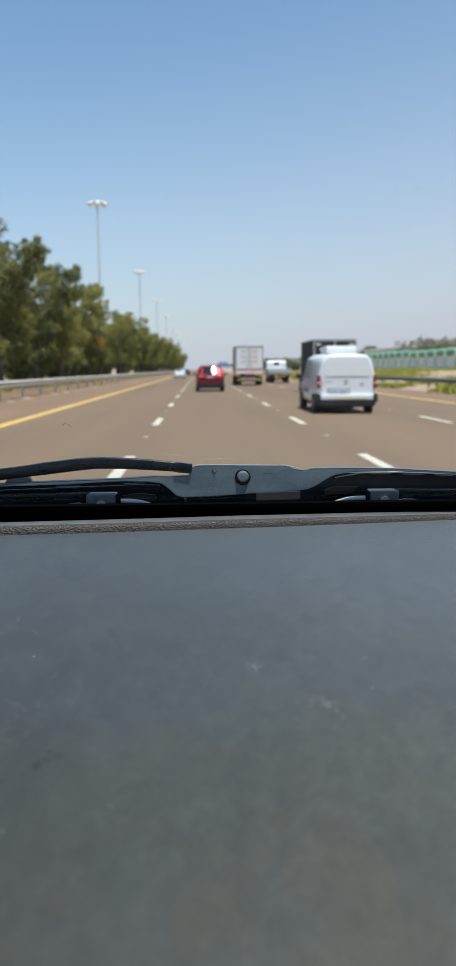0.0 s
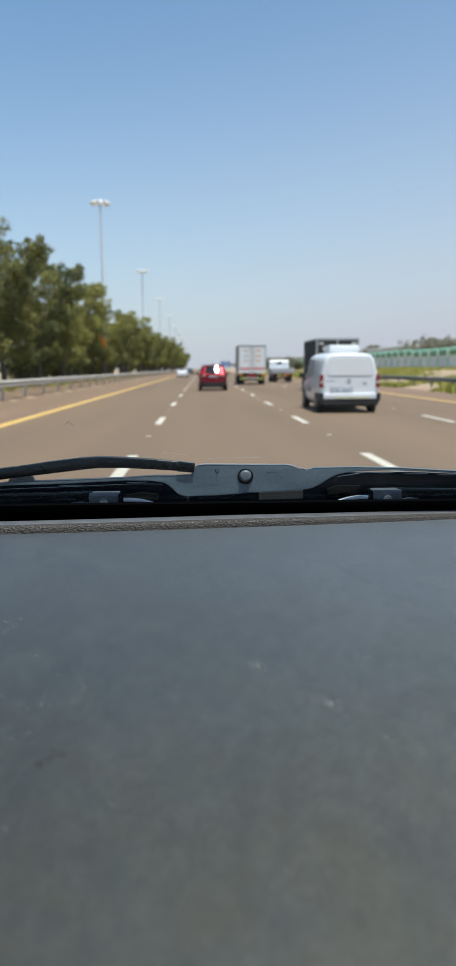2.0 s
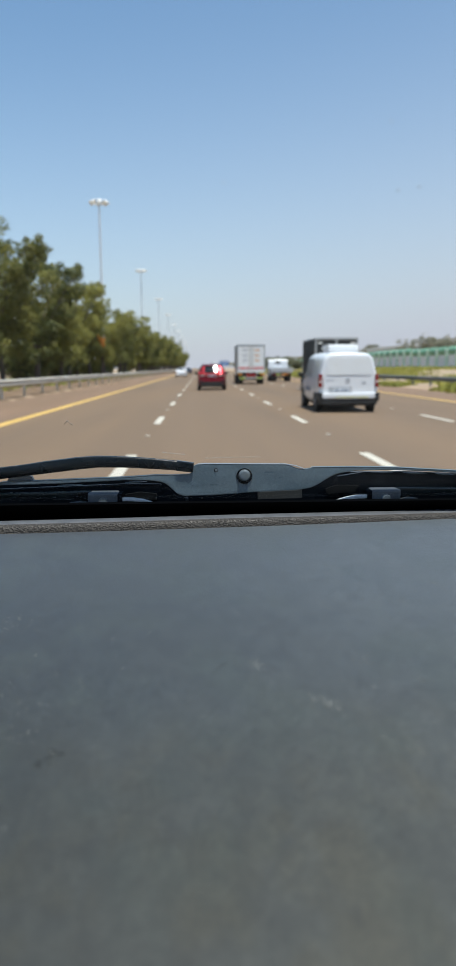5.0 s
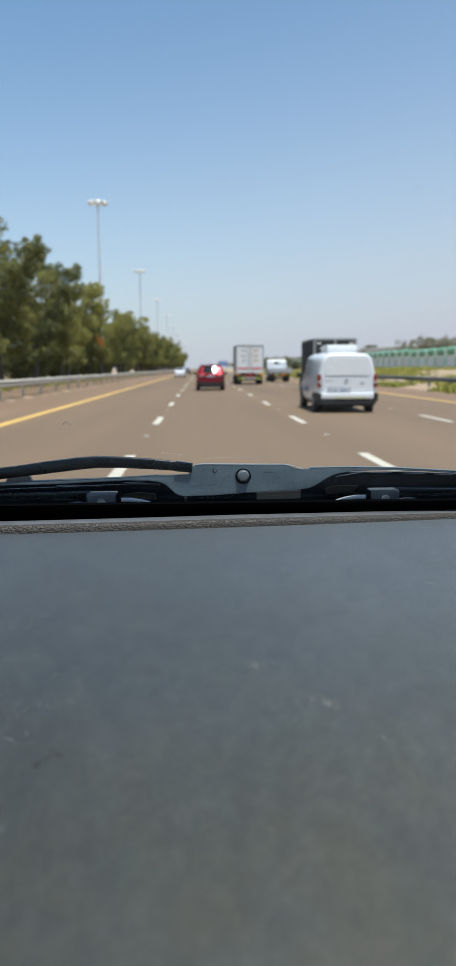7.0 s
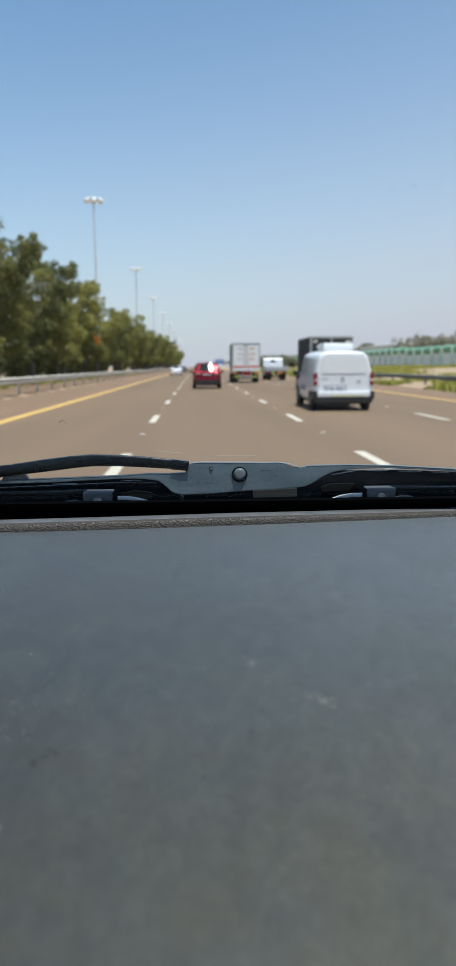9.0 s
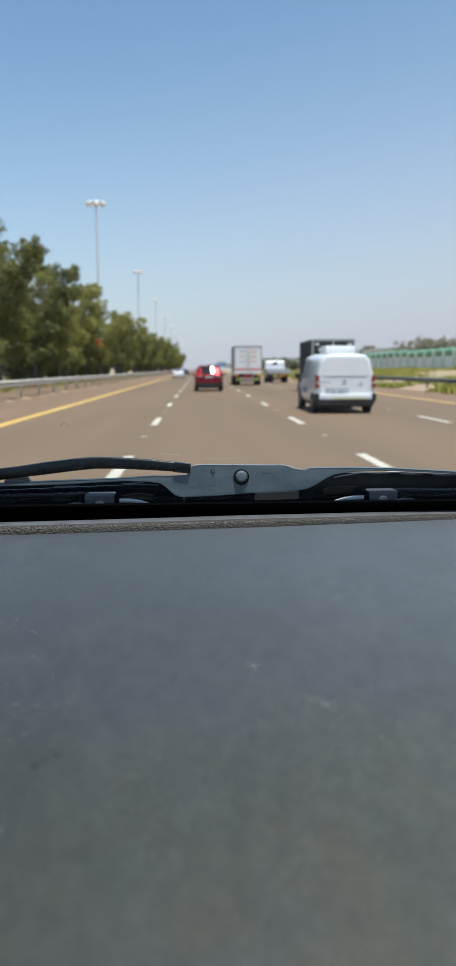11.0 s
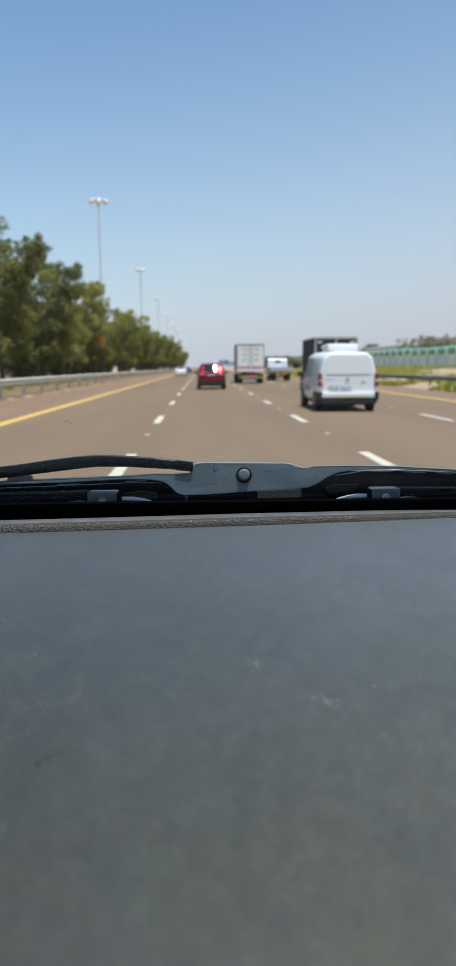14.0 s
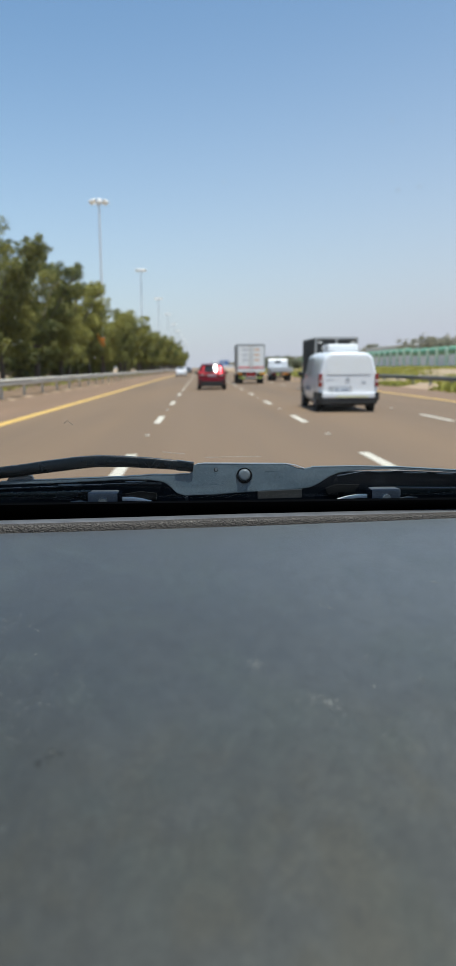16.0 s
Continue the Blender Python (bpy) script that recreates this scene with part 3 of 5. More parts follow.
def noise_wall():
    """A long grey panel wall with rounded green caps, in bays."""
    wall = thing("noise_wall", "long grey panel noise barrier with rounded green caps", "noise barrier")
    wall["kind"] = "structure"
    x, z0 = 33.0, 0.6
    bay = 4.0
    part("footing", box(x - 0.2, x + 0.2, 40, 640, 0.2, 0.75), M_WALL_GREY, wall)
    me = {}
    for k in range(62):
        y = 60 + k * bay

        def put(name, make, material, loc):
            if name not in me:
                o = part(name, make(), material, wall, smooth=(name == "cap"))
                me[name] = o.data
            else:
                o = new(name, me[name])
                o.parent = wall
            o.location = loc

        lift = 0.25 * math.floor(2.2 * noise.noise(Vector((y * 0.009, 2.0, 0)))) * 0.8
        put("panel", lambda: box(-0.06, 0.06, -bay / 2 + 0.06, bay / 2 - 0.06, 0.0, 2.55, 0.01), M_WALL_GREY, (x, y, z0 + lift))

        def cap():
            bm = bmesh.new()
            prof = []
            for a in range(0, 181, 20):
                prof.append((0.10 - 0.55 * math.sin(radians(a)), 0.54 - 0.54 * math.cos(radians(a))))
            rows = []
            for yy, s in ((-bay * 0.39, 0.30), (-bay * 0.36, 0.66), (-bay * 0.24, 0.93), (0, 1.0), (bay * 0.24, 0.93), (bay * 0.36, 0.66), (bay * 0.39, 0.30)):
                rows.append([bm.verts.new((0.1 + (p - 0.1) * s, yy, q)) for p, q in prof])
            for r0, r1 in zip(rows, rows[1:]):
                for i in range(len(prof) - 1):
                    bm.faces.new((r0[i], r0[i + 1], r1[i + 1], r1[i]))
                bm.faces.new((r0[0], r1[0], r1[-1], r0[-1]))
            bm.faces.new(rows[0])
            bm.faces.new(rows[-1])
            return bm
        put("cap", cap, M_WALL_GREEN, (x, y, z0 + 2.55 + lift))
        put("post", lambda: box(-0.34, 0.10, -0.30, 0.30, 0.0, 3.45, 0.06), M_WALL_PALE, (x, y + bay / 2, z0 + lift))
    return wall


noise_wall()


# ---- trees, grass ----
def leaf_cloud(rnd, centres, radii, n, size):
    """n bent leaf sprays scattered about the given clump centres."""
    idx = rnd.choice(len(centres), n, p=radii ** 2 / (radii ** 2).sum())
    d = rnd.normal(size=(n, 3))
    d /= np.linalg.norm(d, axis=1)[:, None]
    c = centres[idx] + d * (radii[idx] * rnd.uniform(0.35, 1.0, n) ** 0.5)[:, None] * np.array((1, 1, 0.8))
    face = d + np.array((0, 0, 0.35)) + 0.55 * rnd.normal(size=(n, 3))          # sprays face outwards and up
    face /= np.linalg.norm(face, axis=1)[:, None]
    a = np.cross(face, rnd.normal(size=(n, 3)))
    a /= np.linalg.norm(a, axis=1)[:, None]
    b = np.cross(face, a)
    s = size * rnd.uniform(0.6, 1.3, n)[:, None]
    nrm = -face
    verts = np.empty((n * 4, 3))
    verts[0::4] = c - a * s
    verts[1::4] = c + b * s * 0.42 + nrm * s * 0.15
    verts[2::4] = c + a * s
    verts[3::4] = c - b * s * 0.42 + nrm * s * 0.15
    faces = [(4 * i, 4 * i + 1, 4 * i + 2, 4 * i + 3) for i in range(n)]
    return verts, faces


def bar(bm, p, q, r0, r1, n=7):
    bm_cyl(bm, p, q, r0, r1, n)


def make_tree(seed, height, radius, leaves, size, leaf=None, bare=0.24, group="median trees",
              label="leafy green roadside tree with a forked trunk in the median", stems=3):
    rnd = np.random.RandomState(seed)
    ob = thing("tree", label, "tree", group)
    bm = bmesh.new()
    tips = []
    fork = height * (rnd.uniform(0.17, 0.24) if bare > 0.2 else rnd.uniform(0.10, 0.16))
    base = Vector((0, 0, -0.1))
    top = Vector((rnd.uniform(-0.15, 0.15), rnd.uniform(-0.15, 0.15), fork))
    bar(bm, base, top, 0.24, 0.18, 9)
    for s in range(stems):
        a = 2 * math.pi * (s + rnd.uniform(-0.3, 0.3)) / stems
        p = top.copy()
        r = 0.14
        for g in range(4):
            out = radius * (0.16 + 0.07 * g)
            q = p + Vector((math.cos(a) * out, math.sin(a) * out, (height - fork) * rnd.uniform(0.15, 0.23)))
            bar(bm, p, q, r, r * 0.72)
            for w in range(2):
                b = a + rnd.uniform(-1.4, 1.4)
                e = q + Vector((math.cos(b), math.sin(b), rnd.uniform(0.05, 0.8))) * radius * rnd.uniform(0.25, 0.5)
                bar(bm, q, e, r * 0.45, 0.02, 5)
                tips.append(e)
            tips.append(q)
            p, r, a = q, r * 0.72, a + rnd.uniform(-0.5, 0.5)
    part("trunk", bm, M_BARK, ob, "dark forked trunk with limbs")
    cs, rs = [list(t) for t in tips], [radius * rnd.uniform(0.16, 0.34) for _ in tips]
    for _ in range(16):
        a, h = rnd.uniform(0, 2 * math.pi), rnd.uniform(bare, 0.92)
        f = math.sin(math.pi * min(1, (h - bare * 0.5) / (1.06 - bare * 0.5)) ** 0.9) ** 0.6
        d = radius * f * rnd.uniform(0.45, 1.0)
        cs.append([math.cos(a) * d, math.sin(a) * d, h * height])
        rs.append(radius * rnd.uniform(0.15, 0.30))
    for c, r in list(zip(cs, rs)):          # small outlying sprays break up each clump's outline
        for _ in range(3):
            d = rnd.normal(size=3) + np.array((0, 0, 0.5))
            d *= r * rnd.uniform(0.85, 1.25) / np.linalg.norm(d)
            cs.append([c[0] + d[0], c[1] + d[1], c[2] + d[2]])
            rs.append(r * rnd.uniform(0.28, 0.5))
    verts, faces = leaf_cloud(rnd, np.array(cs), np.array(rs), leaves, size)
    crown = mesh_np("crown", verts, faces, leaf or M_LEAF, ob)
    crown["label"] = "uneven crown of small olive-green leaves"
    return ob


rt = random.Random(11)
near = [make_tree(20 + i, h, r, 26000, 0.088) for i, (h, r) in enumerate(((9.6, 3.2), (10.6, 3.0), (8.8, 3.4), (11.0, 2.8), (9.2, 3.0)))]
mid = [make_tree(40 + i, h, r, 9500, 0.150) for i, (h, r) in enumerate(((9.6, 3.2), (10.4, 3.0), (9.0, 3.3)))]
far = [make_tree(60 + i, h, r, 2600, 0.28) for i, (h, r) in enumerate(((9.4, 3.3), (10.2, 3.1)))]
used = set()


def plant(kinds, x, y, s=1.0, z=0.0):
    fresh = [k for k in kinds if k.name not in used]
    src = fresh[0] if fresh else kinds[rt.randrange(len(kinds))]
    m = pose(x, y, z, rt.uniform(-3, 3), rt.uniform(-3, 3), rt.uniform(0, 360))
    if src.name not in used:
        used.add(src.name)
        src.matrix_world = m
        src.scale = (s, s, s)
        return src
    c = copy_thing(src, m)
    c.scale = (s, s, s * rt.uniform(0.93, 1.07))
    return c


def plant_rows():
    y = 25.0
    while y < 560:
        kinds = near if y < 130 else mid if y < 260 else far
        plant(kinds, -14.6 + rt.uniform(-0.8, 0.8), y, rt.uniform(0.98, 1.12) if y < 52 else rt.uniform(0.94, 1.28))
        y += rt.uniform(6.0, 9.2) if y < 260 else rt.uniform(6, 9)
    y = 40.0
    while y < 420:
        kinds = mid if y < 200 else far
        plant(kinds, -20.5 + rt.uniform(-1.2, 1.2), y, rt.uniform(0.8, 1.0))
        y += rt.uniform(6, 9)


plant_rows()
shrubs = [make_tree(70 + i, h, r, 3600, 0.14, None, 0.02, "shrubs under the median trees", "olive-green shrub growing under the median trees", 4)
          for i, (h, r) in enumerate(((2.8, 1.7), (3.4, 1.9)))]


def plant_shrubs():
    y = 27.0
    while y < 250:
        plant(shrubs, -17.0 + rt.uniform(-1.6, 2.4), y, rt.uniform(0.75, 1.2))
        y += rt.uniform(2.8, 5.5) if y < 120 else rt.uniform(8, 18)


plant_shrubs()


def orange_creeper():
    """A ragged clump of orange blossom that hangs in the face of a median tree."""
    rnd = np.random.RandomState(51)
    ob = thing("creeper", "ragged clump of bright orange blossom hanging in a tree", "flowers")
    cs = np.array([(0, 0, 0), (-0.5, 0.1, 0.35), (0.25, -0.1, -0.35), (-0.75, 0.1, 0.7), (0.35, 0.0, 0.25)])
    v, f = leaf_cloud(rnd, cs, np.array((0.50, 0.34, 0.36, 0.2, 0.3)), 700, 0.10)
    mesh_np("blossom", v, f, M_BLOSSOM, ob)
    part("stem", cyl((-0.2, 0.3, -4.4), (0.0, 0.25, 0.2), 0.035, 0.015, 7), M_BARK, ob)
    ob.location, ob.scale = (-11.2, 82.0, 4.4), (0.6, 0.6, 1.0)


orange_creeper()
scrub = [make_tree(80 + i, h, r, 3600, 0.30, M_LEAF_FAR, 0.1, "trees beyond the noise barrier", "dusty tree beyond the noise barrier, painted hazy grey-green", 3)
         for i, (h, r) in enumerate(((8.0, 4.2), (9.0, 4.0), (6.6, 4.4)))]


def plant_scrub():
    y = 110.0
    while y < 300:
        x = 58 + rt.uniform(-14, 22) + y * 0.05
        if 168 < y < 246:
            x = rt.uniform(76, 96)
        plant(scrub, x, y, rt.uniform(0.6, 1.05), 0.5)
        y += rt.uniform(2.4, 5.5)
    y = 106.0
    while y < 150:          # a few more close behind the barrier
        plant(scrub, 42.5 + rt.uniform(-2.5, 5.0), y, rt.uniform(0.48, 0.74), 0.5)
        y += rt.uniform(4.0, 8.0)


plant_scrub()
bushes = [make_tree(90 + i, h, r, 2600, 0.22, M_LEAF_BUSH, 0.02, "bushes along the outer verge", "low dusty green bush before the noise barrier, lightened for haze", 4)
          for i, (h, r) in enumerate(((2.6, 2.0), (3.2, 2.2)))]


def plant_bushes():
    y = 118.0
    while y < 420:
        x = 27.5 + rt.uniform(-3.0, 3.0)
        plant(bushes, x, y, rt.uniform(0.6, 1.15) + (0.25 if y > 220 else 0.0), ground_height(x) - 0.1)
        y += rt.uniform(7, 22) if y < 200 else rt.uniform(5, 11)


plant_bushes()


def far_woods():
    """The dusty trees far beyond the barrier, as one mass of haze-coloured leaves and stems."""
    rnd = np.random.RandomState(33)
    spots = [(41 + rnd.uniform(-3, 6), y + rnd.uniform(-2, 2), rnd.uniform(3.6, 5.6)) for y in np.arange(235, 780, 6.5)]
    spots += [(58 + rnd.uniform(-14, 22) + y * 0.05, y, rnd.uniform(4.5, 9.5)) for y in np.arange(300, 640, 5.0)]
    spots += [(45 + rnd.uniform(-8, 70), rnd.uniform(420, 950), rnd.uniform(5.5, 10)) for _ in range(80)]
    spots += [(-24 + rnd.uniform(-6, 4), rnd.uniform(420, 900), rnd.uniform(7, 10)) for _ in range(60)]
    verts, faces = [], []
    for x, y, h in spots:
        cs, rs = [], []
        for _ in range(14):
            a, d = rnd.uniform(0, 6.28), h * 0.48 * rnd.rand() ** 0.5
            cs.append((x + d * math.cos(a), y + d * math.sin(a), 0.5 + h * rnd.uniform(0.25, 0.92)))
            rs.append(h * rnd.uniform(0.10, 0.2))
        v, f = leaf_cloud(rnd, np.array(cs), np.array(rs), 520, 0.42)
        k = len(verts)
        verts.extend(v.tolist())
        faces.extend(tuple(i + k for i in q) for q in f)
        k = len(verts)
        verts += [(x - 0.15, y, 0.2), (x + 0.15, y, 0.2), (x + 0.05, y, h * 0.7), (x - 0.05, y, h * 0.7), (x, y + 0.15, 0.2)]
        faces += [(k, k + 1, k + 2, k + 3), (k + 1, k + 4, k + 2), (k + 4, k, k + 3, k + 2)]
    ob = mesh_np("far_woods", verts, faces, M_LEAF_FAR)
    tagged(ob, "dusty trees far beyond the noise barrier, painted hazy grey-green", "trees", kind="stuff")


far_woods()


def grass(name, n, xr, yr, h, label, seed):
    """Tufts of bent blades as one sheet of vegetation."""
    rnd = np.random.RandomState(seed)
    verts, faces = [], []
    for _ in range(n):
        x, y = rnd.uniform(*xr), rnd.uniform(*yr)
        dens = noise.noise(Vector((x * 0.22, y * 0.10, 9.0)))
        if dens < -0.12:
            continue
        z = ground_height(x) - 0.03
        for b in range(7):
            a = rnd.uniform(0, 2 * math.pi)
            L = h * rnd.uniform(0.5, 1.2) * (0.8 + 0.6 * dens)
            w = 0.05 + 0.05 * rnd.rand()
            dx, dy = math.cos(a), math.sin(a)
            px, py = x + rnd.normal(0, 0.22), y + rnd.normal(0, 0.22)
            lean = rnd.uniform(0.1, 0.6) * L
            i = len(verts)
            verts += [(px - dy * w, py + dx * w, z), (px + dy * w, py - dx * w, z),
                      (px + dx * lean * 0.4 + dy * w * 0.7, py + dy * lean * 0.4 - dx * w * 0.7, z + L * 0.6),
                      (px + dx * lean * 0.4 - dy * w * 0.7, py + dy * lean * 0.4 + dx * w * 0.7, z + L * 0.6),
                      (px + dx * lean, py + dy * lean, z + L)]
            faces += [(i, i + 1, i + 2, i + 3), (i + 3, i + 2, i + 4)]
    ob = mesh_np(name, verts, faces, M_GRASS)
    return tagged(ob, label, "grass", kind="stuff")


grass("grass", 8000, (13.95, 18.9), (30, 200), 0.42, "fresh yellow-green grass along the outer crash barrier", 7)
grass("grass", 3600, (13.75, 15.2), (34, 108), 0.36, "bright green weeds at the foot of the outer crash barrier", 9)
grass("grass", 9000, (18.9, 32.0), (36, 330), 0.42, "yellow-green dry grass on the bank below the noise barrier", 5)
grass("grass", 1200, (-24, -10.5), (28, 160), 0.30, "sparse dry grass under the median trees", 6)


# ---- lamp masts ----
def lamp_mast(y):
    ob = thing("street_lamp", "tall grey steel lighting mast with a ring of white floodlights", "street lamp", "lighting masts in the median")
    part("base", box(-0.45, 0.45, -0.45, 0.45, -0.05, 0.35, 0.03), M_WALL_GREY, ob)
    part("pole", cyl((0, 0, 0.3), (0, 0, 26.9), 0.25, 0.11, 14), M_MAST, ob, smooth=True)
    part("head_ring", cyl((0, 0, 26.75), (0, 0, 27.05), 0.45, 0.38, 16), M_MAST, ob, smooth=True)
    for k in range(8):
        a = 2 * math.pi * k / 8 + 0.2
        c, s = math.cos(a), math.sin(a)
        arm = part("bracket", cyl((c * 0.35, s * 0.35, 26.9), (c * 0.95, s * 0.95, 27.0), 0.05, 0.05, 8), M_MAST, ob)
        bm = bmesh.new()
        prof = [(0.78, 26.86, 0.16), (0.95, 27.18, 0.30), (1.25, 27.26, 0.34), (1.52, 27.10, 0.28), (1.60, 26.86, 0.2)]
        rows = []
        for d, z, w in prof:
            rows.append([bm.verts.new((c * d - s * q, s * d + c * q, zz)) for q, zz in ((-w, z - 0.1), (-w * 0.6, z), (w * 0.6, z), (w, z - 0.1), (0, min(z, 26.95) - 0.16))])
        for r0, r1 in zip(rows, rows[1:]):
            for i in range(5):
                bm.faces.new((r0[i], r0[(i + 1) % 5], r1[(i + 1) % 5], r1[i]))
        bm.faces.new(rows[0])
        bm.faces.new(rows[-1])
        part("floodlight", bm, M_LAMP_WHITE, ob, smooth=True)
    ob.location = (-15.6, y, 0)
    return ob


mast = lamp_mast(116.0)
for k in (-1, *range(1, 10)):
    copy_thing(mast, pose(-15.6, 116.0 + 78.0 * k, 0, 0, 0, 17 * k))


# ---- vehicles ----
def number_plate(parent, x, y, z, w=0.52, h=0.11):
    p = part("number_plate", box(x - w / 2, x + w / 2, y - 0.012, y, z - h / 2, z + h / 2, 0.004), M_PLATE_WHITE, parent, "white number plate with plain dark bars")
    part("plate_bar", box(x - w * 0.05, x + w * 0.42, y - 0.015, y - 0.011, z - h * 0.28, z + h * 0.28), M_PLATE_BAR, p)
    part("plate_bar", box(x - w * 0.42, x - w * 0.18, y - 0.015, y - 0.011, z - h * 0.28, z + h * 0.28), M_PLATE_BAR, p)


def mirror_pod(parent, x, y, z, material):
    s = 1 if x > 0 else -1
    m = part("wing_mirror", sweep([(x, y, z), (x + s * 0.06, y, z), (x + s * 0.20, y - 0.02, z + 0.01), (x + s * 0.24, y - 0.02, z + 0.01)],
                                  [0.04, 0.10, 0.12, 0.06], [0.06, 0.14, 0.17, 0.10]), material, parent, smooth=True)
    return m


def wheel_arch(parent, x, y, r):
    s = 1 if x > 0 else -1
    part("wheel_arch", cyl((x - s * 0.10, y, r), (x + s * 0.006, y, r), r * 1.16, n=28), M_BLACK_TRIM, parent)


def white_van(m):
    ob = thing("van", "white panel van with a roof cooling unit and blanked rear window", "van", m=m)

    def sec(w, roof, belt=1.02, sill=0.30, tuck=0.10):
        return [(w - 0.10, sill), (w - 0.02, sill + 0.12), (w, 0.70), (w - 0.01, belt), (w - tuck * 0.6, roof - 0.38), (w - tuck, roof - 0.14), (w - tuck - 0.14, roof - 0.03), (w * 0.4, roof), (0, roof + 0.01)]
    sh = Shell([(0.0, sec(0.87, 1.74, tuck=0.19)), (0.06, sec(0.91, 1.80, tuck=0.18)), (0.5, sec(0.925, 1.84, tuck=0.14)), (1.6, sec(0.925, 1.86)), (2.5, sec(0.925, 1.84)), (2.85, sec(0.92, 1.76)),
                (3.45, sec(0.91, 1.22, 0.98, tuck=0.08)), (3.9, sec(0.88, 1.08, 0.92, tuck=0.08)), (4.3, sec(0.80, 0.98, 0.80, tuck=0.1)), (4.4, sec(0.70, 0.86, 0.70, tuck=0.12))])
    part("body", sh.body(44, 20), M_PAINT_WHITE, ob, "white painted body", smooth=True)
    # rear doors
    part("rear_door", prism([(-0.77, 0.60), (0.77, 0.60), (0.79, 1.08), (0.74, 1.40), (0.66, 1.66), (0.56, 1.75), (-0.56, 1.75), (-0.66, 1.66), (-0.74, 1.40), (-0.79, 1.08)], "y", -0.024, 0.02, 0.014), M_PAINT_WHITE, ob, "white tailgate")
    part("rear_window", prism([(-0.68, 1.15), (0.68, 1.15), (0.67, 1.35), (0.60, 1.64), (0.52, 1.69), (-0.52, 1.69), (-0.60, 1.64), (-0.67, 1.35)], "y", -0.040, -0.018, 0.010), M_BOX_WHITE, ob, "blanked white rear window")
    part("badge", cyl((-0.03, -0.040, 1.00), (-0.03, -0.02, 1.00), 0.062, n=20), M_VAN_MARK, ob, "plain grey badge")
    part("badge_mark", box(0.40, 0.52, -0.028, -0.02, 0.85, 0.95, 0.003), M_VAN_MARK, ob)
    part("badge_mark", box(-0.70, -0.46, -0.028, -0.02, 0.97, 1.01, 0.003), M_VAN_MARK, ob)
    # flat panel, no hollow: the recess's shade lies in its grey
    part("plate_recess", box(-0.62, 0.10, -0.030, -0.018, 0.62, 0.80, 0.006), M_VAN_MARK, ob, "grey panel painted as the shaded recess round the number plate")
    number_plate(ob, -0.22, -0.034, 0.69, 0.50, 0.11)
    part("hazard_strip", box(-0.40, 0.60, -0.108, -0.098, 0.455, 0.495, 0.003), M_FADED, ob, "faded yellow-green strip on the bumper")
    for s in (1, -1):
        t = part("tail_light", box(s * 0.865 - 0.055, s * 0.865 + 0.055, -0.030, 0.12, 0.78, 1.18, 0.02), M_TAIL_RED, ob, "tall dark red tail light")
        part("light_lens", box(s * 0.865 - 0.04, s * 0.865 + 0.04, -0.034, -0.026, 0.92, 0.98, 0.003), M_TAIL_CLEAR, t)
        part("side_window", sh.patch(5.05, 5.95, 3.15, 4.9, 8, 4, 0.006, side=s), M_GLASS_DARK, ob, "dark door window")
        part("rear_side_window", sh.patch(3.0, 4.6, 3.2, 4.8, 6, 4, 0.006, side=s), M_BOX_GREY, ob, "blanked grey rear side window")
        mirror_pod(ob, s * 0.93, 3.05, 1.14, M_BLACK_TRIM)
        part("side_lettering", box(s * 0.927 - 0.003, s * 0.927 + 0.003, 1.7, 2.8, 0.60, 0.76), M_PLATE_BAR, ob, "dark unreadable lettering as a plain bar")
        for y in (0.72, 3.55):
            wheel_arch(ob, s * 0.915, y, 0.33)
            wheel(ob, s * 0.83, y, 0.33, 0.21)
    part("windscreen", sh.patch(5.15, 5.85, 6.4, 8.0, 6, 6, 0.008, both=True), M_GLASS_DARK, ob)
    part("bumper", box(-0.90, 0.90, -0.10, 0.20, 0.43, 0.61, 0.045), M_PAINT_WHITE, ob, "white rear bumper")
    part("valance", box(-0.89, 0.89, -0.085, 0.22, 0.25, 0.45, 0.03), M_BLACK_TRIM, ob, "black lower bumper")
    for s in (1, -1):
        part("bumper_corner", box(s * 0.875 - 0.07, s * 0.875 + 0.07, -0.115, 0.34, 0.36, 0.62, 0.03), M_BLACK_TRIM, ob, "black bumper corner")
    part("cooling_unit", box(-0.52, 0.44, 0.75, 1.75, 1.85, 2.09, 0.06), M_BOX_WHITE, ob, "white roof cooling unit")
    part("underbody", box(-0.74, 0.74, 0.15, 4.2, 0.20, 0.42), M_BLACK_TRIM, ob)
    return ob


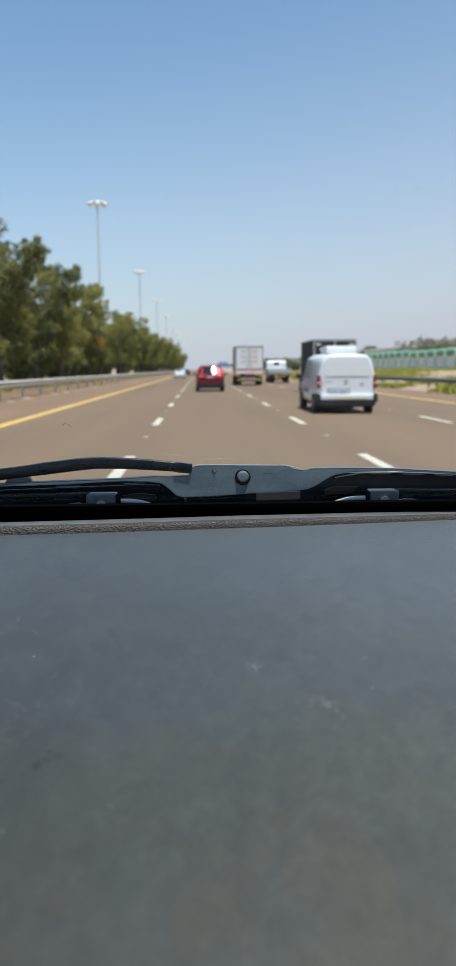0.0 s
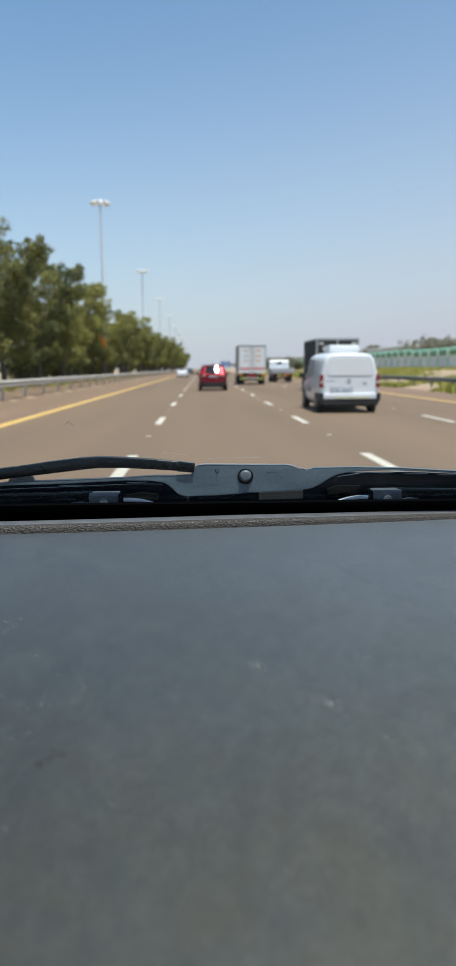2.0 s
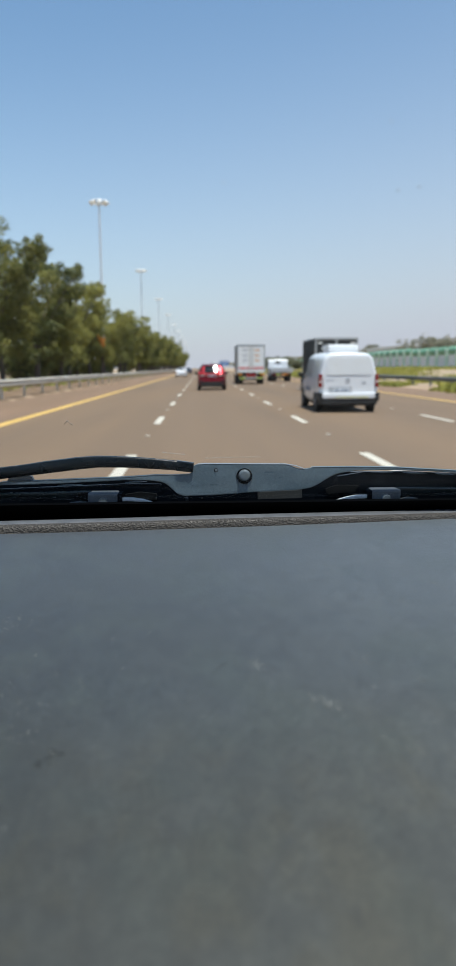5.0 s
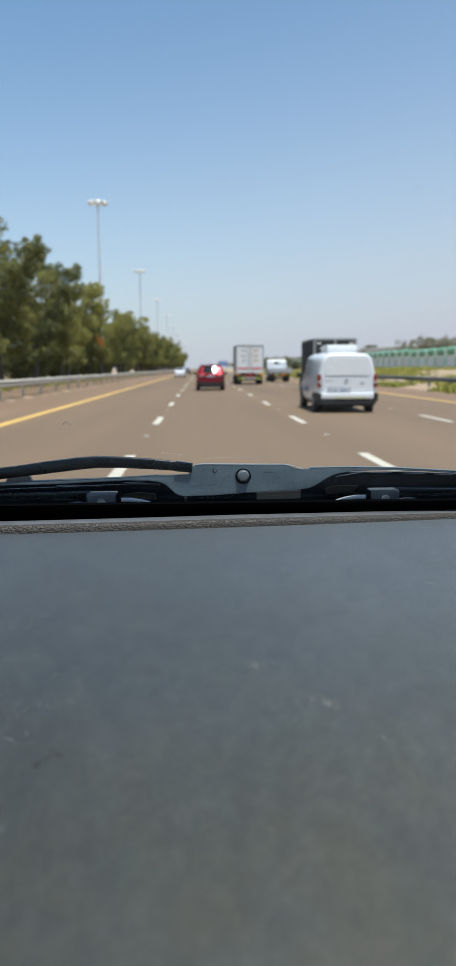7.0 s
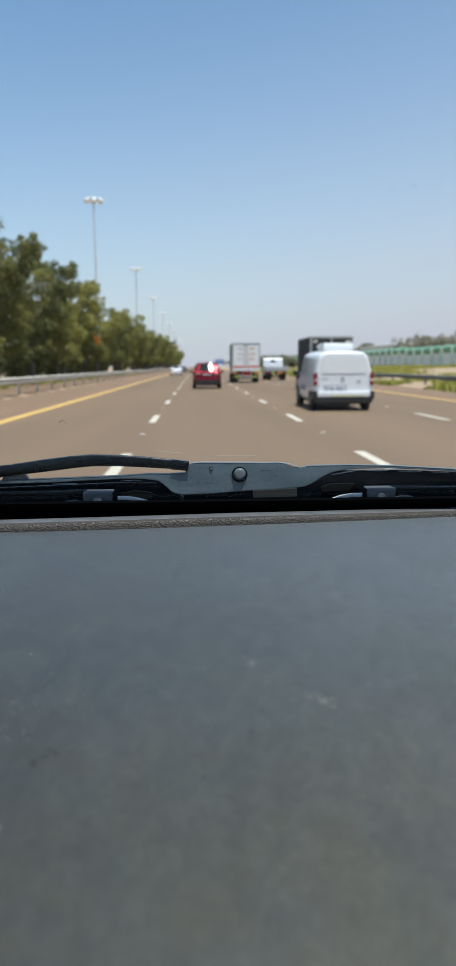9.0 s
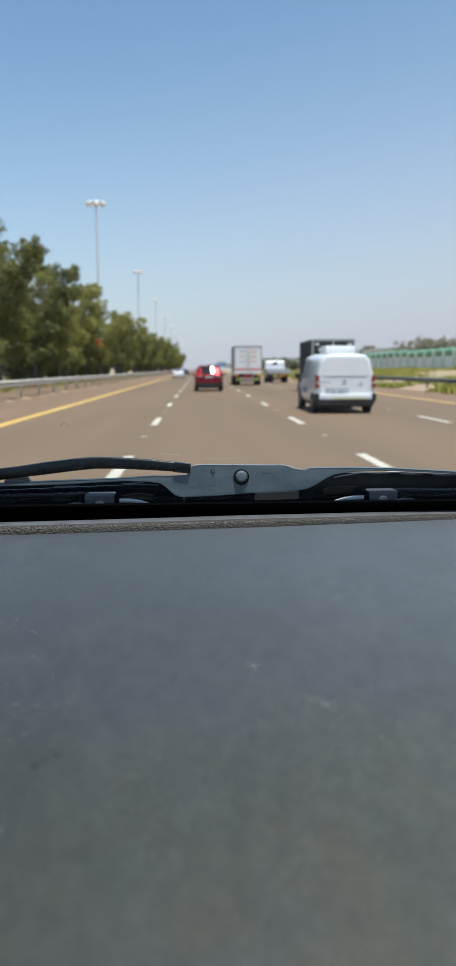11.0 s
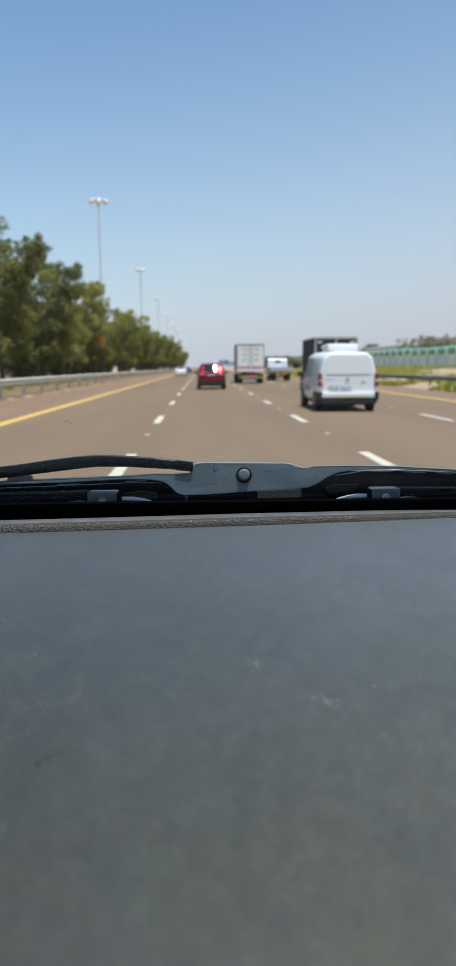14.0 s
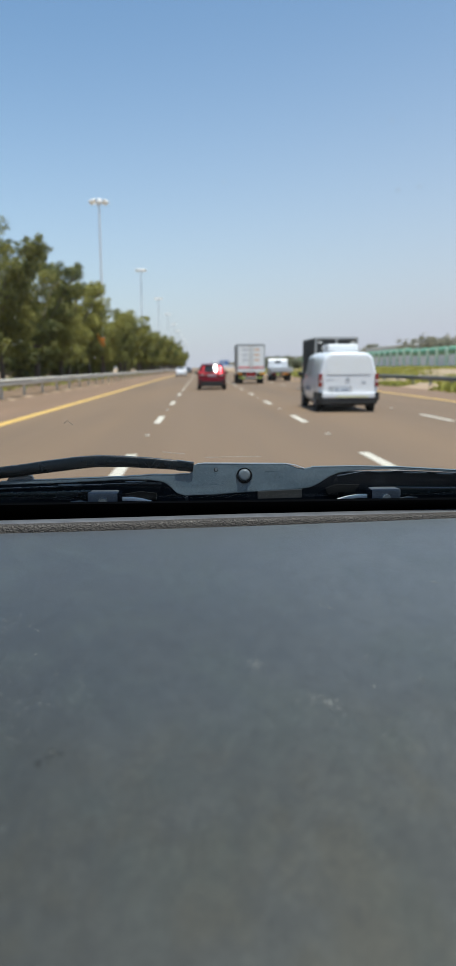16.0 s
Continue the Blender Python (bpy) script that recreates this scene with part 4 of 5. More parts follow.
def red_suv(m):
    ob = thing("car", "red compact sport utility car with a dark rear window", "car", m=m)

    def sec(w, roof, belt, tuck, sill=0.30):
        return [(w - 0.08, sill), (w - 0.01, sill + 0.14), (w, 0.66), (w - 0.02, belt), (w - tuck * 0.55, belt + (roof - belt) * 0.55), (w - tuck, roof - 0.09), (w - tuck - 0.07, roof - 0.02), (w * 0.4, roof), (0, roof + 0.01)]
    sh = Shell([(0.0, sec(0.82, 0.98, 0.90, 0.10, 0.40)), (0.10, sec(0.87, 1.12, 1.02, 0.14, 0.36)), (0.42, sec(0.89, 1.52, 1.05, 0.22)), (0.62, sec(0.90, 1.59, 1.04, 0.23)), (1.4, sec(0.90, 1.63, 1.01, 0.22)),
                (2.2, sec(0.90, 1.61, 0.98, 0.22)), (2.65, sec(0.895, 1.48, 0.97, 0.22)), (3.25, sec(0.89, 1.05, 0.95, 0.12)), (3.9, sec(0.85, 0.95, 0.88, 0.10)), (4.2, sec(0.76, 0.82, 0.74, 0.10)), (4.30, sec(0.66, 0.70, 0.62, 0.1))])
    part("body", sh.body(48, 20), M_PAINT_RED, ob, "glossy red body", smooth=True)
    bm = bmesh.new()
    rows = []
    for i in range(7):
        t = i / 6
        half = 0.70 - 0.10 * t - 0.05 * max(0, 0.3 - t) / 0.3
        rows.append([bm.verts.new((half * q / 8, 0.085 + 0.345 * t + 0.025 - 0.080 * (1 - (q / 8) ** 2), 1.09 + 0.43 * t)) for q in range(-8, 9)])
    for r0, r1 in zip(rows, rows[1:]):
        for k in range(16):
            bm.faces.new((r0[k], r0[k + 1], r1[k + 1], r1[k]))
    edge = rows[0] + [r[-1] for r in rows[1:]] + rows[-1][-2::-1] + [r[0] for r in rows[-2:0:-1]]
    back = [bm.verts.new(v.co + Vector((0, 0.10, -0.05))) for v in edge]
    for k in range(len(edge)):
        k2 = (k + 1) % len(edge)
        bm.faces.new((edge[k], edge[k2], back[k2], back[k]))
    part("rear_window", bm, M_GLASS_DARK, ob, "dark sloping rear window", smooth=True)
    part("roof_spoiler", prism([(0.36, 1.535), (0.38, 1.575), (0.75, 1.630), (0.75, 1.60)], "x", -0.60, 0.60, 0.008), M_PAINT_RED, ob)
    part("windscreen", sh.patch(6.1, 6.9, 6.4, 8.0, 6, 6, 0.01, both=True), M_GLASS_DARK, ob)
    part("tailgate_ridge", prism([(-0.045, 0.80), (-0.045, 0.84), (0.05, 0.87), (0.05, 0.78)], "x", -0.58, 0.58, 0.006), M_PAINT_RED, ob)
    part("tailgate_recess", prism([(-0.62, 0.86), (0.62, 0.86), (0.56, 1.02), (-0.56, 1.02)], "y", -0.012, 0.06, 0.006), M_PAINT_RED, ob)
    part("badge", prism([(0, 1.00), (0.05, 0.93), (-0.05, 0.93)], "y", -0.03, -0.01, 0.003), M_CHROME, ob, "plain bright badge")
    number_plate(ob, 0.0, -0.014, 0.86, 0.52, 0.13)
    for s in (1, -1):
        t = part("tail_light", prism([(s * 0.42, 0.90), (s * 0.86, 0.86), (s * 0.88, 1.02), (s * 0.78, 1.05), (s * 0.42, 0.98)], "y", -0.030, 0.16, 0.012), M_TAIL_RED, ob, "red wraparound tail light")
        part("light_lens", prism([(s * 0.44, 0.91), (s * 0.74, 0.90), (s * 0.74, 0.95), (s * 0.44, 0.96)], "y", -0.040, -0.028, 0.003), M_TAIL_CLEAR, t, "clear reversing lens")
        part("bumper_vent", prism([(s * 0.58, 0.50), (s * 0.84, 0.52), (s * 0.84, 0.64), (s * 0.62, 0.64)], "y", -0.125, 0.1, 0.006), M_BLACK_TRIM, ob, "black fog light recess")
        part("side_window", sh.patch(4.35, 5.95, 3.2, 4.85, 8, 4, 0.006, side=s), M_GLASS_DARK, ob, "dark door window")
        part("rear_side_window", sh.patch(2.6, 4.2, 3.2, 4.85, 8, 4, 0.006, side=s), M_GLASS_DARK, ob, "dark rear side window")
        mirror_pod(ob, s * 0.88, 2.85, 1.05, M_BLACK_TRIM)
        part("door_handle", box(s * 0.905 - 0.015, s * 0.905 + 0.015, 1.35, 1.55, 0.86, 0.90, 0.008), M_PAINT_RED, ob)
        for y in (0.78, 3.42):
            wheel_arch(ob, s * 0.892, y, 0.345)
            wheel(ob, s * 0.80, y, 0.345, 0.22)
    part("bumper", prism([(-0.10, 0.42), (-0.12, 0.56), (-0.06, 0.74), (0.15, 0.76), (0.15, 0.38)], "x", -0.84, 0.84, 0.03), M_PAINT_RED, ob, "red rear bumper")
    part("bumper_insert", prism([(-0.78, 0.30), (0.78, 0.30), (0.70, 0.42), (0.56, 0.54), (-0.56, 0.54), (-0.70, 0.42)], "y", -0.135, 0.05, 0.012), M_BLACK_TRIM, ob, "black lower bumper insert")
    part("rear_wiper", sweep([(0.0, 0.055, 1.12), (0.2, 0.065, 1.13), (0.38, 0.085, 1.14)], [0.02, 0.02, 0.012], [0.02, 0.016, 0.01], 6), M_BLACK_TRIM, ob)
    part("antenna", sweep([(0, 0.85, 1.62), (0, 0.74, 1.70), (0, 0.68, 1.72)], [0.05, 0.03, 0.008], [0.04, 0.03, 0.01], 8), M_BLACK_TRIM, ob)
    part("underbody", box(-0.70, 0.70, 0.1, 4.1, 0.20, 0.42), M_BLACK_TRIM, ob)
    return ob


def sedan(m, paint, label):
    ob = thing("car", label, "car", "cars far ahead", m=m)

    def sec(w, roof, belt, tuck):
        return [(w - 0.08, 0.26), (w - 0.01, 0.38), (w, 0.60), (w - 0.03, belt), (w - tuck * 0.55, belt + (roof - belt) * 0.5), (w - tuck, roof - 0.08), (w - tuck - 0.1, roof - 0.02), (w * 0.4, roof), (0, roof + 0.01)]
    sh = Shell([(0, sec(0.78, 0.92, 0.84, 0.1)), (0.12, sec(0.86, 1.02, 0.9, 0.12)), (0.7, sec(0.89, 1.10, 0.93, 0.2)), (1.25, sec(0.89, 1.40, 0.93, 0.26)), (2.2, sec(0.89, 1.44, 0.92, 0.25)), (2.7, sec(0.89, 1.36, 0.92, 0.25)),
                (3.4, sec(0.88, 0.98, 0.88, 0.12)), (4.3, sec(0.82, 0.84, 0.76, 0.1)), (4.5, sec(0.7, 0.66, 0.58, 0.1))])
    part("body", sh.body(36, 16), paint, ob, smooth=True)
    part("rear_window", sh.patch(2.1, 2.95, 6.1, 8, 6, 6, 0.01, both=True), M_GLASS_DARK, ob)
    for s in (1, -1):
        part("side_window", sh.patch(3.1, 4.9, 3.2, 4.8, 8, 4, 0.006, side=s), M_GLASS_DARK, ob)
        part("tail_light", box(s * 0.66 - 0.16, s * 0.66 + 0.16, -0.03, 0.1, 0.72, 0.86, 0.02), M_TAIL_RED, ob, "red tail light")
        for y in (0.8, 3.5):
            wheel_arch(ob, s * 0.882, y, 0.32)
            wheel(ob, s * 0.79, y, 0.32, 0.2)
    part("bumper", box(-0.84, 0.84, -0.06, 0.2, 0.30, 0.56, 0.05), paint, ob)
    number_plate(ob, 0, -0.062, 0.5)
    part("underbody", box(-0.70, 0.70, 0.1, 4.2, 0.18, 0.40), M_BLACK_TRIM, ob)
    return ob


def truck_cab(ob, y0, y1, w, z0, z1, paint, window=True):
    """A forward-control cab between y0 and y1."""
    prof = [(y0, z0), (y0, z1 - 0.12), (y0 + 0.12, z1), (y1 - 0.55, z1), (y1 - 0.08, z0 + 0.95), (y1, z0 + 0.55), (y1, z0)]
    cab = part("cab", prism(prof, "x", -w / 2, w / 2, 0.04), paint, ob, "white truck cab")
    if window:
        part("rear_window", box(-0.28, 0.28, y0 - 0.012, y0 + 0.01, z1 - 0.42, z1 - 0.16, 0.005), M_GLASS_DARK, cab, "small dark rear window")
    for s in (1, -1):
        part("side_window", prism([(y0 + 0.45, z0 + 0.75), (y0 + 0.45, z1 - 0.15), (y1 - 0.60, z1 - 0.15), (y1 - 0.30, z0 + 0.75)], "x", s * (w / 2 + 0.004) - 0.008, s * (w / 2 + 0.004) + 0.008), M_GLASS_DARK, cab)
    return cab


def truck_base(ob, length, w, axles, r, z):
    """Chassis rails, axles and wheels of a lorry."""
    for s in (1, -1):
        part("chassis_rail", box(s * 0.42 - 0.05, s * 0.42 + 0.05, 0.1, length, z - 0.22, z, 0.01), M_BLACK_TRIM, ob)
        for i, y in enumerate(axles):
            wheel(ob, s * (w / 2 - 0.15), y, r, 0.26, M_RIM)
            if i == 0:
                wheel(ob, s * (w / 2 - 0.44), y, r, 0.24, M_RIM)
        part("mudguard", box(s * (w / 2 - 0.30) - 0.26, s * (w / 2 - 0.30) + 0.26, axles[0] - r - 0.10, axles[0] - r - 0.08, 0.22, z - 0.12), M_BLACK_TRIM, ob)
    for y in axles:
        part("axle", cyl((-w / 2 + 0.2, y, r), (w / 2 - 0.2, y, r), 0.07, n=10), M_BLACK_TRIM, ob)


def box_truck(m):
    ob = thing("truck", "white and grey box truck with closed rear doors and red tape", "truck", "trucks", m=m)
    w, z0, z1, L = 2.36, 1.02, 3.30, 4.6
    part("cargo_box", box(-w / 2, w / 2, 0.03, L, z0, z1, 0.02), M_BOX_GREY, ob, "grey aluminium cargo box")
    for s in (1, -1):
        d = part("rear_door", box(min(s * 0.03, s * (w / 2 - 0.09)), max(s * 0.03, s * (w / 2 - 0.09)), -0.02, 0.05, z0 + 0.24, z1 - 0.12, 0.01), M_BOX_WHITE, ob, "white rear door")
        part("door_tape", box(min(s * 0.06, s * (w / 2 - 0.12)), max(s * 0.06, s * (w / 2 - 0.12)), -0.028, -0.018, z0 + 0.28, z0 + 0.40), M_STRIPE_RED, d, "red reflective tape")
        for k in (0.9, 1.3, 1.75):
            part("door_print", box(s * 0.50 - 0.2, s * 0.50 + 0.2, -0.027, -0.019, z0 + k, z0 + k + 0.15), M_PRINT_ORANGE if s > 0 else M_PRINT_GREY, d, "small unreadable print as a plain patch")
        part("lock_bar", cyl((s * 0.16, -0.045, z0 + 0.1), (s * 0.16, -0.045, z1 - 0.1), 0.02, n=8), M_GALV, d)
        part("tail_light", box(s * (w / 2 - 0.22) - 0.16, s * (w / 2 - 0.22) + 0.16, -0.03, 0.03, 0.78, 0.90, 0.01), M_ORANGE, ob, "orange tail light")
        part("side_tape", box(s * (w / 2 + 0.003) - 0.004, s * (w / 2 + 0.003) + 0.004, 0.2, L - 0.2, z0 + 0.14, z0 + 0.24), M_STRIPE_RED, ob)
        part("corner_post", box(s * (w / 2 - 0.04) - 0.045, s * (w / 2 - 0.04) + 0.045, -0.035, 0.06, z0, z1, 0.008), M_BOX_GREY, ob)
    part("top_rail", box(-w / 2, w / 2, -0.036, 0.06, z1 - 0.10, z1 + 0.01, 0.008), M_BOX_GREY, ob)
    part("sill_rail", box(-w / 2, w / 2, -0.036, 0.06, z0 - 0.02, z0 + 0.20, 0.008), M_BOX_WHITE, ob)
    part("under_run_bar", box(-1.0, 1.0, -0.02, 0.06, 0.46, 0.58, 0.01), M_BOX_GREY, ob, "grey under-run bar")
    for s in (1, -1):
        part("reflector", box(s * 0.72 - 0.26, s * 0.72 + 0.26, -0.03, -0.018, 0.47, 0.57), M_LIME, ob, "lime reflective strip")
    part("tow_frame", box(-0.42, 0.42, -0.01, 0.05, 0.60, 0.98, 0.01), M_TAIL_RED, ob, "dark red frame")
    truck_base(ob, 6.2, w, (1.3, 5.2), 0.40, 0.98)
    cab = truck_cab(ob, L + 0.12, L + 1.85, 2.0, 0.55, 2.35, M_PAINT_WHITE, False)
    for s in (1, -1):
        mirror_pod(ob, s * 1.02, L + 1.5, 1.75, M_BLACK_TRIM)
    return ob


def dark_truck(m):
    ob = thing("truck", "box truck with dark printed panels in pale frames", "truck", "trucks", m=m)
    w, z0, z1, L = 2.46, 1.0, 3.06, 5.0
    part("cargo_box", box(-w / 2, w / 2, 0.03, L, z0, z1 - 0.02, 0.02), M_CAGE_DARK, ob, "dark cargo box")
    for s in (1, -1):
        d = part("rear_door", box(min(s * 0.05, s * (w / 2 - 0.08)), max(s * 0.05, s * (w / 2 - 0.08)), -0.02, 0.04, z0 + 0.08, z1 - 0.12, 0.008), M_CAGE_DARK, ob, "dark rear door")
        part("door_print", box(s * 0.55 - 0.30, s * 0.55 + 0.30, -0.028, -0.018, z1 - 0.66, z1 - 0.50), M_SIGN_WHITE, d, "white unreadable lettering as a plain bar")
        part("door_print", box(s * 0.95 - 0.13, s * 0.95 + 0.13, -0.028, -0.018, z1 - 0.33, z1 - 0.24), M_SIGN_WHITE, d)
        part("corner_post", box(s * (w / 2 - 0.03) - 0.05, s * (w / 2 - 0.03) + 0.05, -0.03, 0.07, z0, z1, 0.008), M_BOX_GREY, ob)
        part("side_rail", box(s * (w / 2) - 0.02, s * (w / 2) + 0.02, 0.05, L, z1 - 0.08, z1, 0.006), M_BOX_GREY, ob)
        part("tail_light", box(s * (w / 2 - 0.2) - 0.15, s * (w / 2 - 0.2) + 0.15, -0.03, 0.03, 0.80, 0.95, 0.01), M_LIME if s > 0 else M_ORANGE, ob, "yellow reflector and light")
    part("centre_post", box(-0.05, 0.05, -0.03, 0.05, z0, z1 - 0.1, 0.006), M_BOX_GREY, ob)
    part("top_rail", box(-w / 2, w / 2, -0.032, 0.06, z1 - 0.11, z1 + 0.01, 0.008), M_BOX_GREY, ob)
    part("under_run_bar", box(-1.0, 1.0, -0.02, 0.06, 0.46, 0.58, 0.01), M_BLACK_TRIM, ob)
    truck_base(ob, 6.6, w, (1.4, 5.6), 0.40, 0.96)
    truck_cab(ob, L + 0.12, L + 1.85, 2.0, 0.55, 2.3, M_PAINT_WHITE, False)
    return ob


def flatbed_truck(m):
    ob = thing("truck", "small white flatbed lorry with silver drop sides", "truck", "trucks", m=m)
    w, zb = 2.30, 1.0
    part("load_bed", box(-w / 2, w / 2, 0.0, 3.3, zb - 0.12, zb, 0.01), M_BED_SILVER, ob)
    part("tailboard", box(-w / 2, w / 2, -0.03, 0.03, zb, zb + 0.36, 0.012), M_BED_SILVER, ob, "silver drop tailboard")
    for s in (1, -1):
        part("side_board", box(s * (w / 2 - 0.015) - 0.025, s * (w / 2 - 0.015) + 0.025, 0.0, 3.3, zb, zb + 0.36, 0.012), M_BED_SILVER, ob, "silver drop side")
        part("tail_light", box(s * 0.72 - 0.16, s * 0.72 + 0.16, -0.04, 0.02, 0.66, 0.78, 0.01), M_TAIL_RED, ob)
    part("reflector", box(-0.52, -0.18, -0.04, 0.02, 0.64, 0.80, 0.005), M_LIME, ob, "lime plate")
    part("reflector", box(0.05, 0.82, -0.04, 0.02, 0.66, 0.80, 0.005), M_ORANGE, ob, "orange reflective plate")
    part("rear_beam", box(-0.95, 0.95, -0.02, 0.08, 0.60, 0.86, 0.01), M_BLACK_TRIM, ob)
    part("head_board", box(-w / 2 + 0.1, w / 2 - 0.1, 3.28, 3.33, zb, zb + 0.75, 0.01), M_PAINT_WHITE, ob)
    truck_base(ob, 4.8, 2.05, (0.95, 4.1), 0.36, 0.86)
    truck_cab(ob, 3.40, 5.05, 2.0, 0.5, 2.22, M_PAINT_WHITE)
    for s in (1, -1):
        mirror_pod(ob, s * 1.03, 4.75, 1.45, M_BLACK_TRIM)
    return ob


white_van(pose(4.53, 21.6, 0, 0, 0, -0.4))
red_suv(pose(0.70, 44.5, 0, 0, 0, 0))
box_truck(pose(4.25, 60.0, 0))
flatbed_truck(pose(8.1, 71.0, 0))
dark_truck(pose(7.85, 41.0, 0))
sedan(pose(-3.1, 112, 0), M_PAINT_WHITE, "white saloon car driving far ahead in the fast lane")
sedan(pose(-2.9, 168, 0), M_PAINT_DARK, "dark saloon car driving far ahead in the fast lane")


# ---- a building beyond the barrier ----
def warehouse():
    """A long pale low building seen over the noise barrier."""
    ob = thing("warehouse", "long pale grey low building with small windows beyond the noise barrier", "building")
    L, D, H = 50.0, 14.0, 6.6
    part("wall", box(0, D, 0, L, -0.3, H, 0.04), M_BUILDING, ob, "pale rendered wall")
    part("roof", box(-0.25, D + 0.25, -0.25, L + 0.25, H, H + 0.35, 0.05), M_WALL_GREY, ob, "flat roof with a low parapet")
    me = None
    for row in (2.2, 4.6):
        for k in range(14):
            if me is None:
                bm = box(-0.10, -0.004, -0.75, 0.75, -0.55, 0.55, 0.02)
                w = part("window", bm, M_WINDOW, ob, "small grey window")
                me = w.data
            else:
                w = new("window", me)
                w.parent = ob
            w.location = (0, 2.4 + 3.5 * k, row)
    for k in range(3):
        part("window", box(2.4 + 4.2 * k, 4.4 + 4.2 * k, -0.10, -0.004, 3.4, 4.7, 0.02), M_WINDOW, ob)
    ob.location = (56.0, 190.0, 0.5)


warehouse()


# ---- road signs far ahead ----
def sign_board():
    ob = thing("road_sign", "wide white road sign with red panels on posts", "road sign")
    for k, x in enumerate((-3.0, 0.0, 3.0)):
        b = part("sign_board", box(x - 1.3, x + 1.3, -0.06, 0.06, 1.6, 4.6, 0.03), M_SIGN_WHITE, ob)
        part("sign_panel", box(x - 0.9, x + 0.9, -0.075, -0.055, 2.9, 4.1), M_SIGN_RED, b, "red unreadable panel")
        part("post", cyl((x, 0.15, -0.2), (x, 0.15, 4.5), 0.09, n=10), M_GALV, ob)
    ob.location = (29.0, 265, 0.6)
    ob.scale = (0.75, 0.75, 0.8)
    return ob


def blue_sign():
    ob = thing("road_sign", "blue direction sign on two posts far ahead", "road sign")
    b = part("sign_board", box(-3, 3, -0.05, 0.05, 3.0, 6.0, 0.03), M_SIGN_BLUE, ob)
    part("sign_bar", box(-2.2, 2.0, -0.062, -0.048, 4.6, 5.0), M_SIGN_WHITE, b, "white unreadable lettering as a plain bar")
    for x in (-2, 2):
        part("post", cyl((x, 0.15, -0.2), (x, 0.15, 5.8), 0.11, n=10), M_GALV, ob)
    ob.location = (15.5, 470, 0)
    return ob


sign_board()
blue_sign()


# ---- the car that carries the camera ----
own = thing("car", "grey car around the camera with a dusty grey dashboard", "car")
CX = 0.30

bm = box(CX - 0.74, CX + 0.74, -0.05, 0.02, 0.55, 1.165, 0.02)
part("dashboard_face", bm, M_GRAIN, own, "dark grained dashboard front")


def dash_edge(x):
    """How far forward the smooth dashboard top reaches at x."""
    return 0.9115 + 0.086 * x + 0.062 * x * x


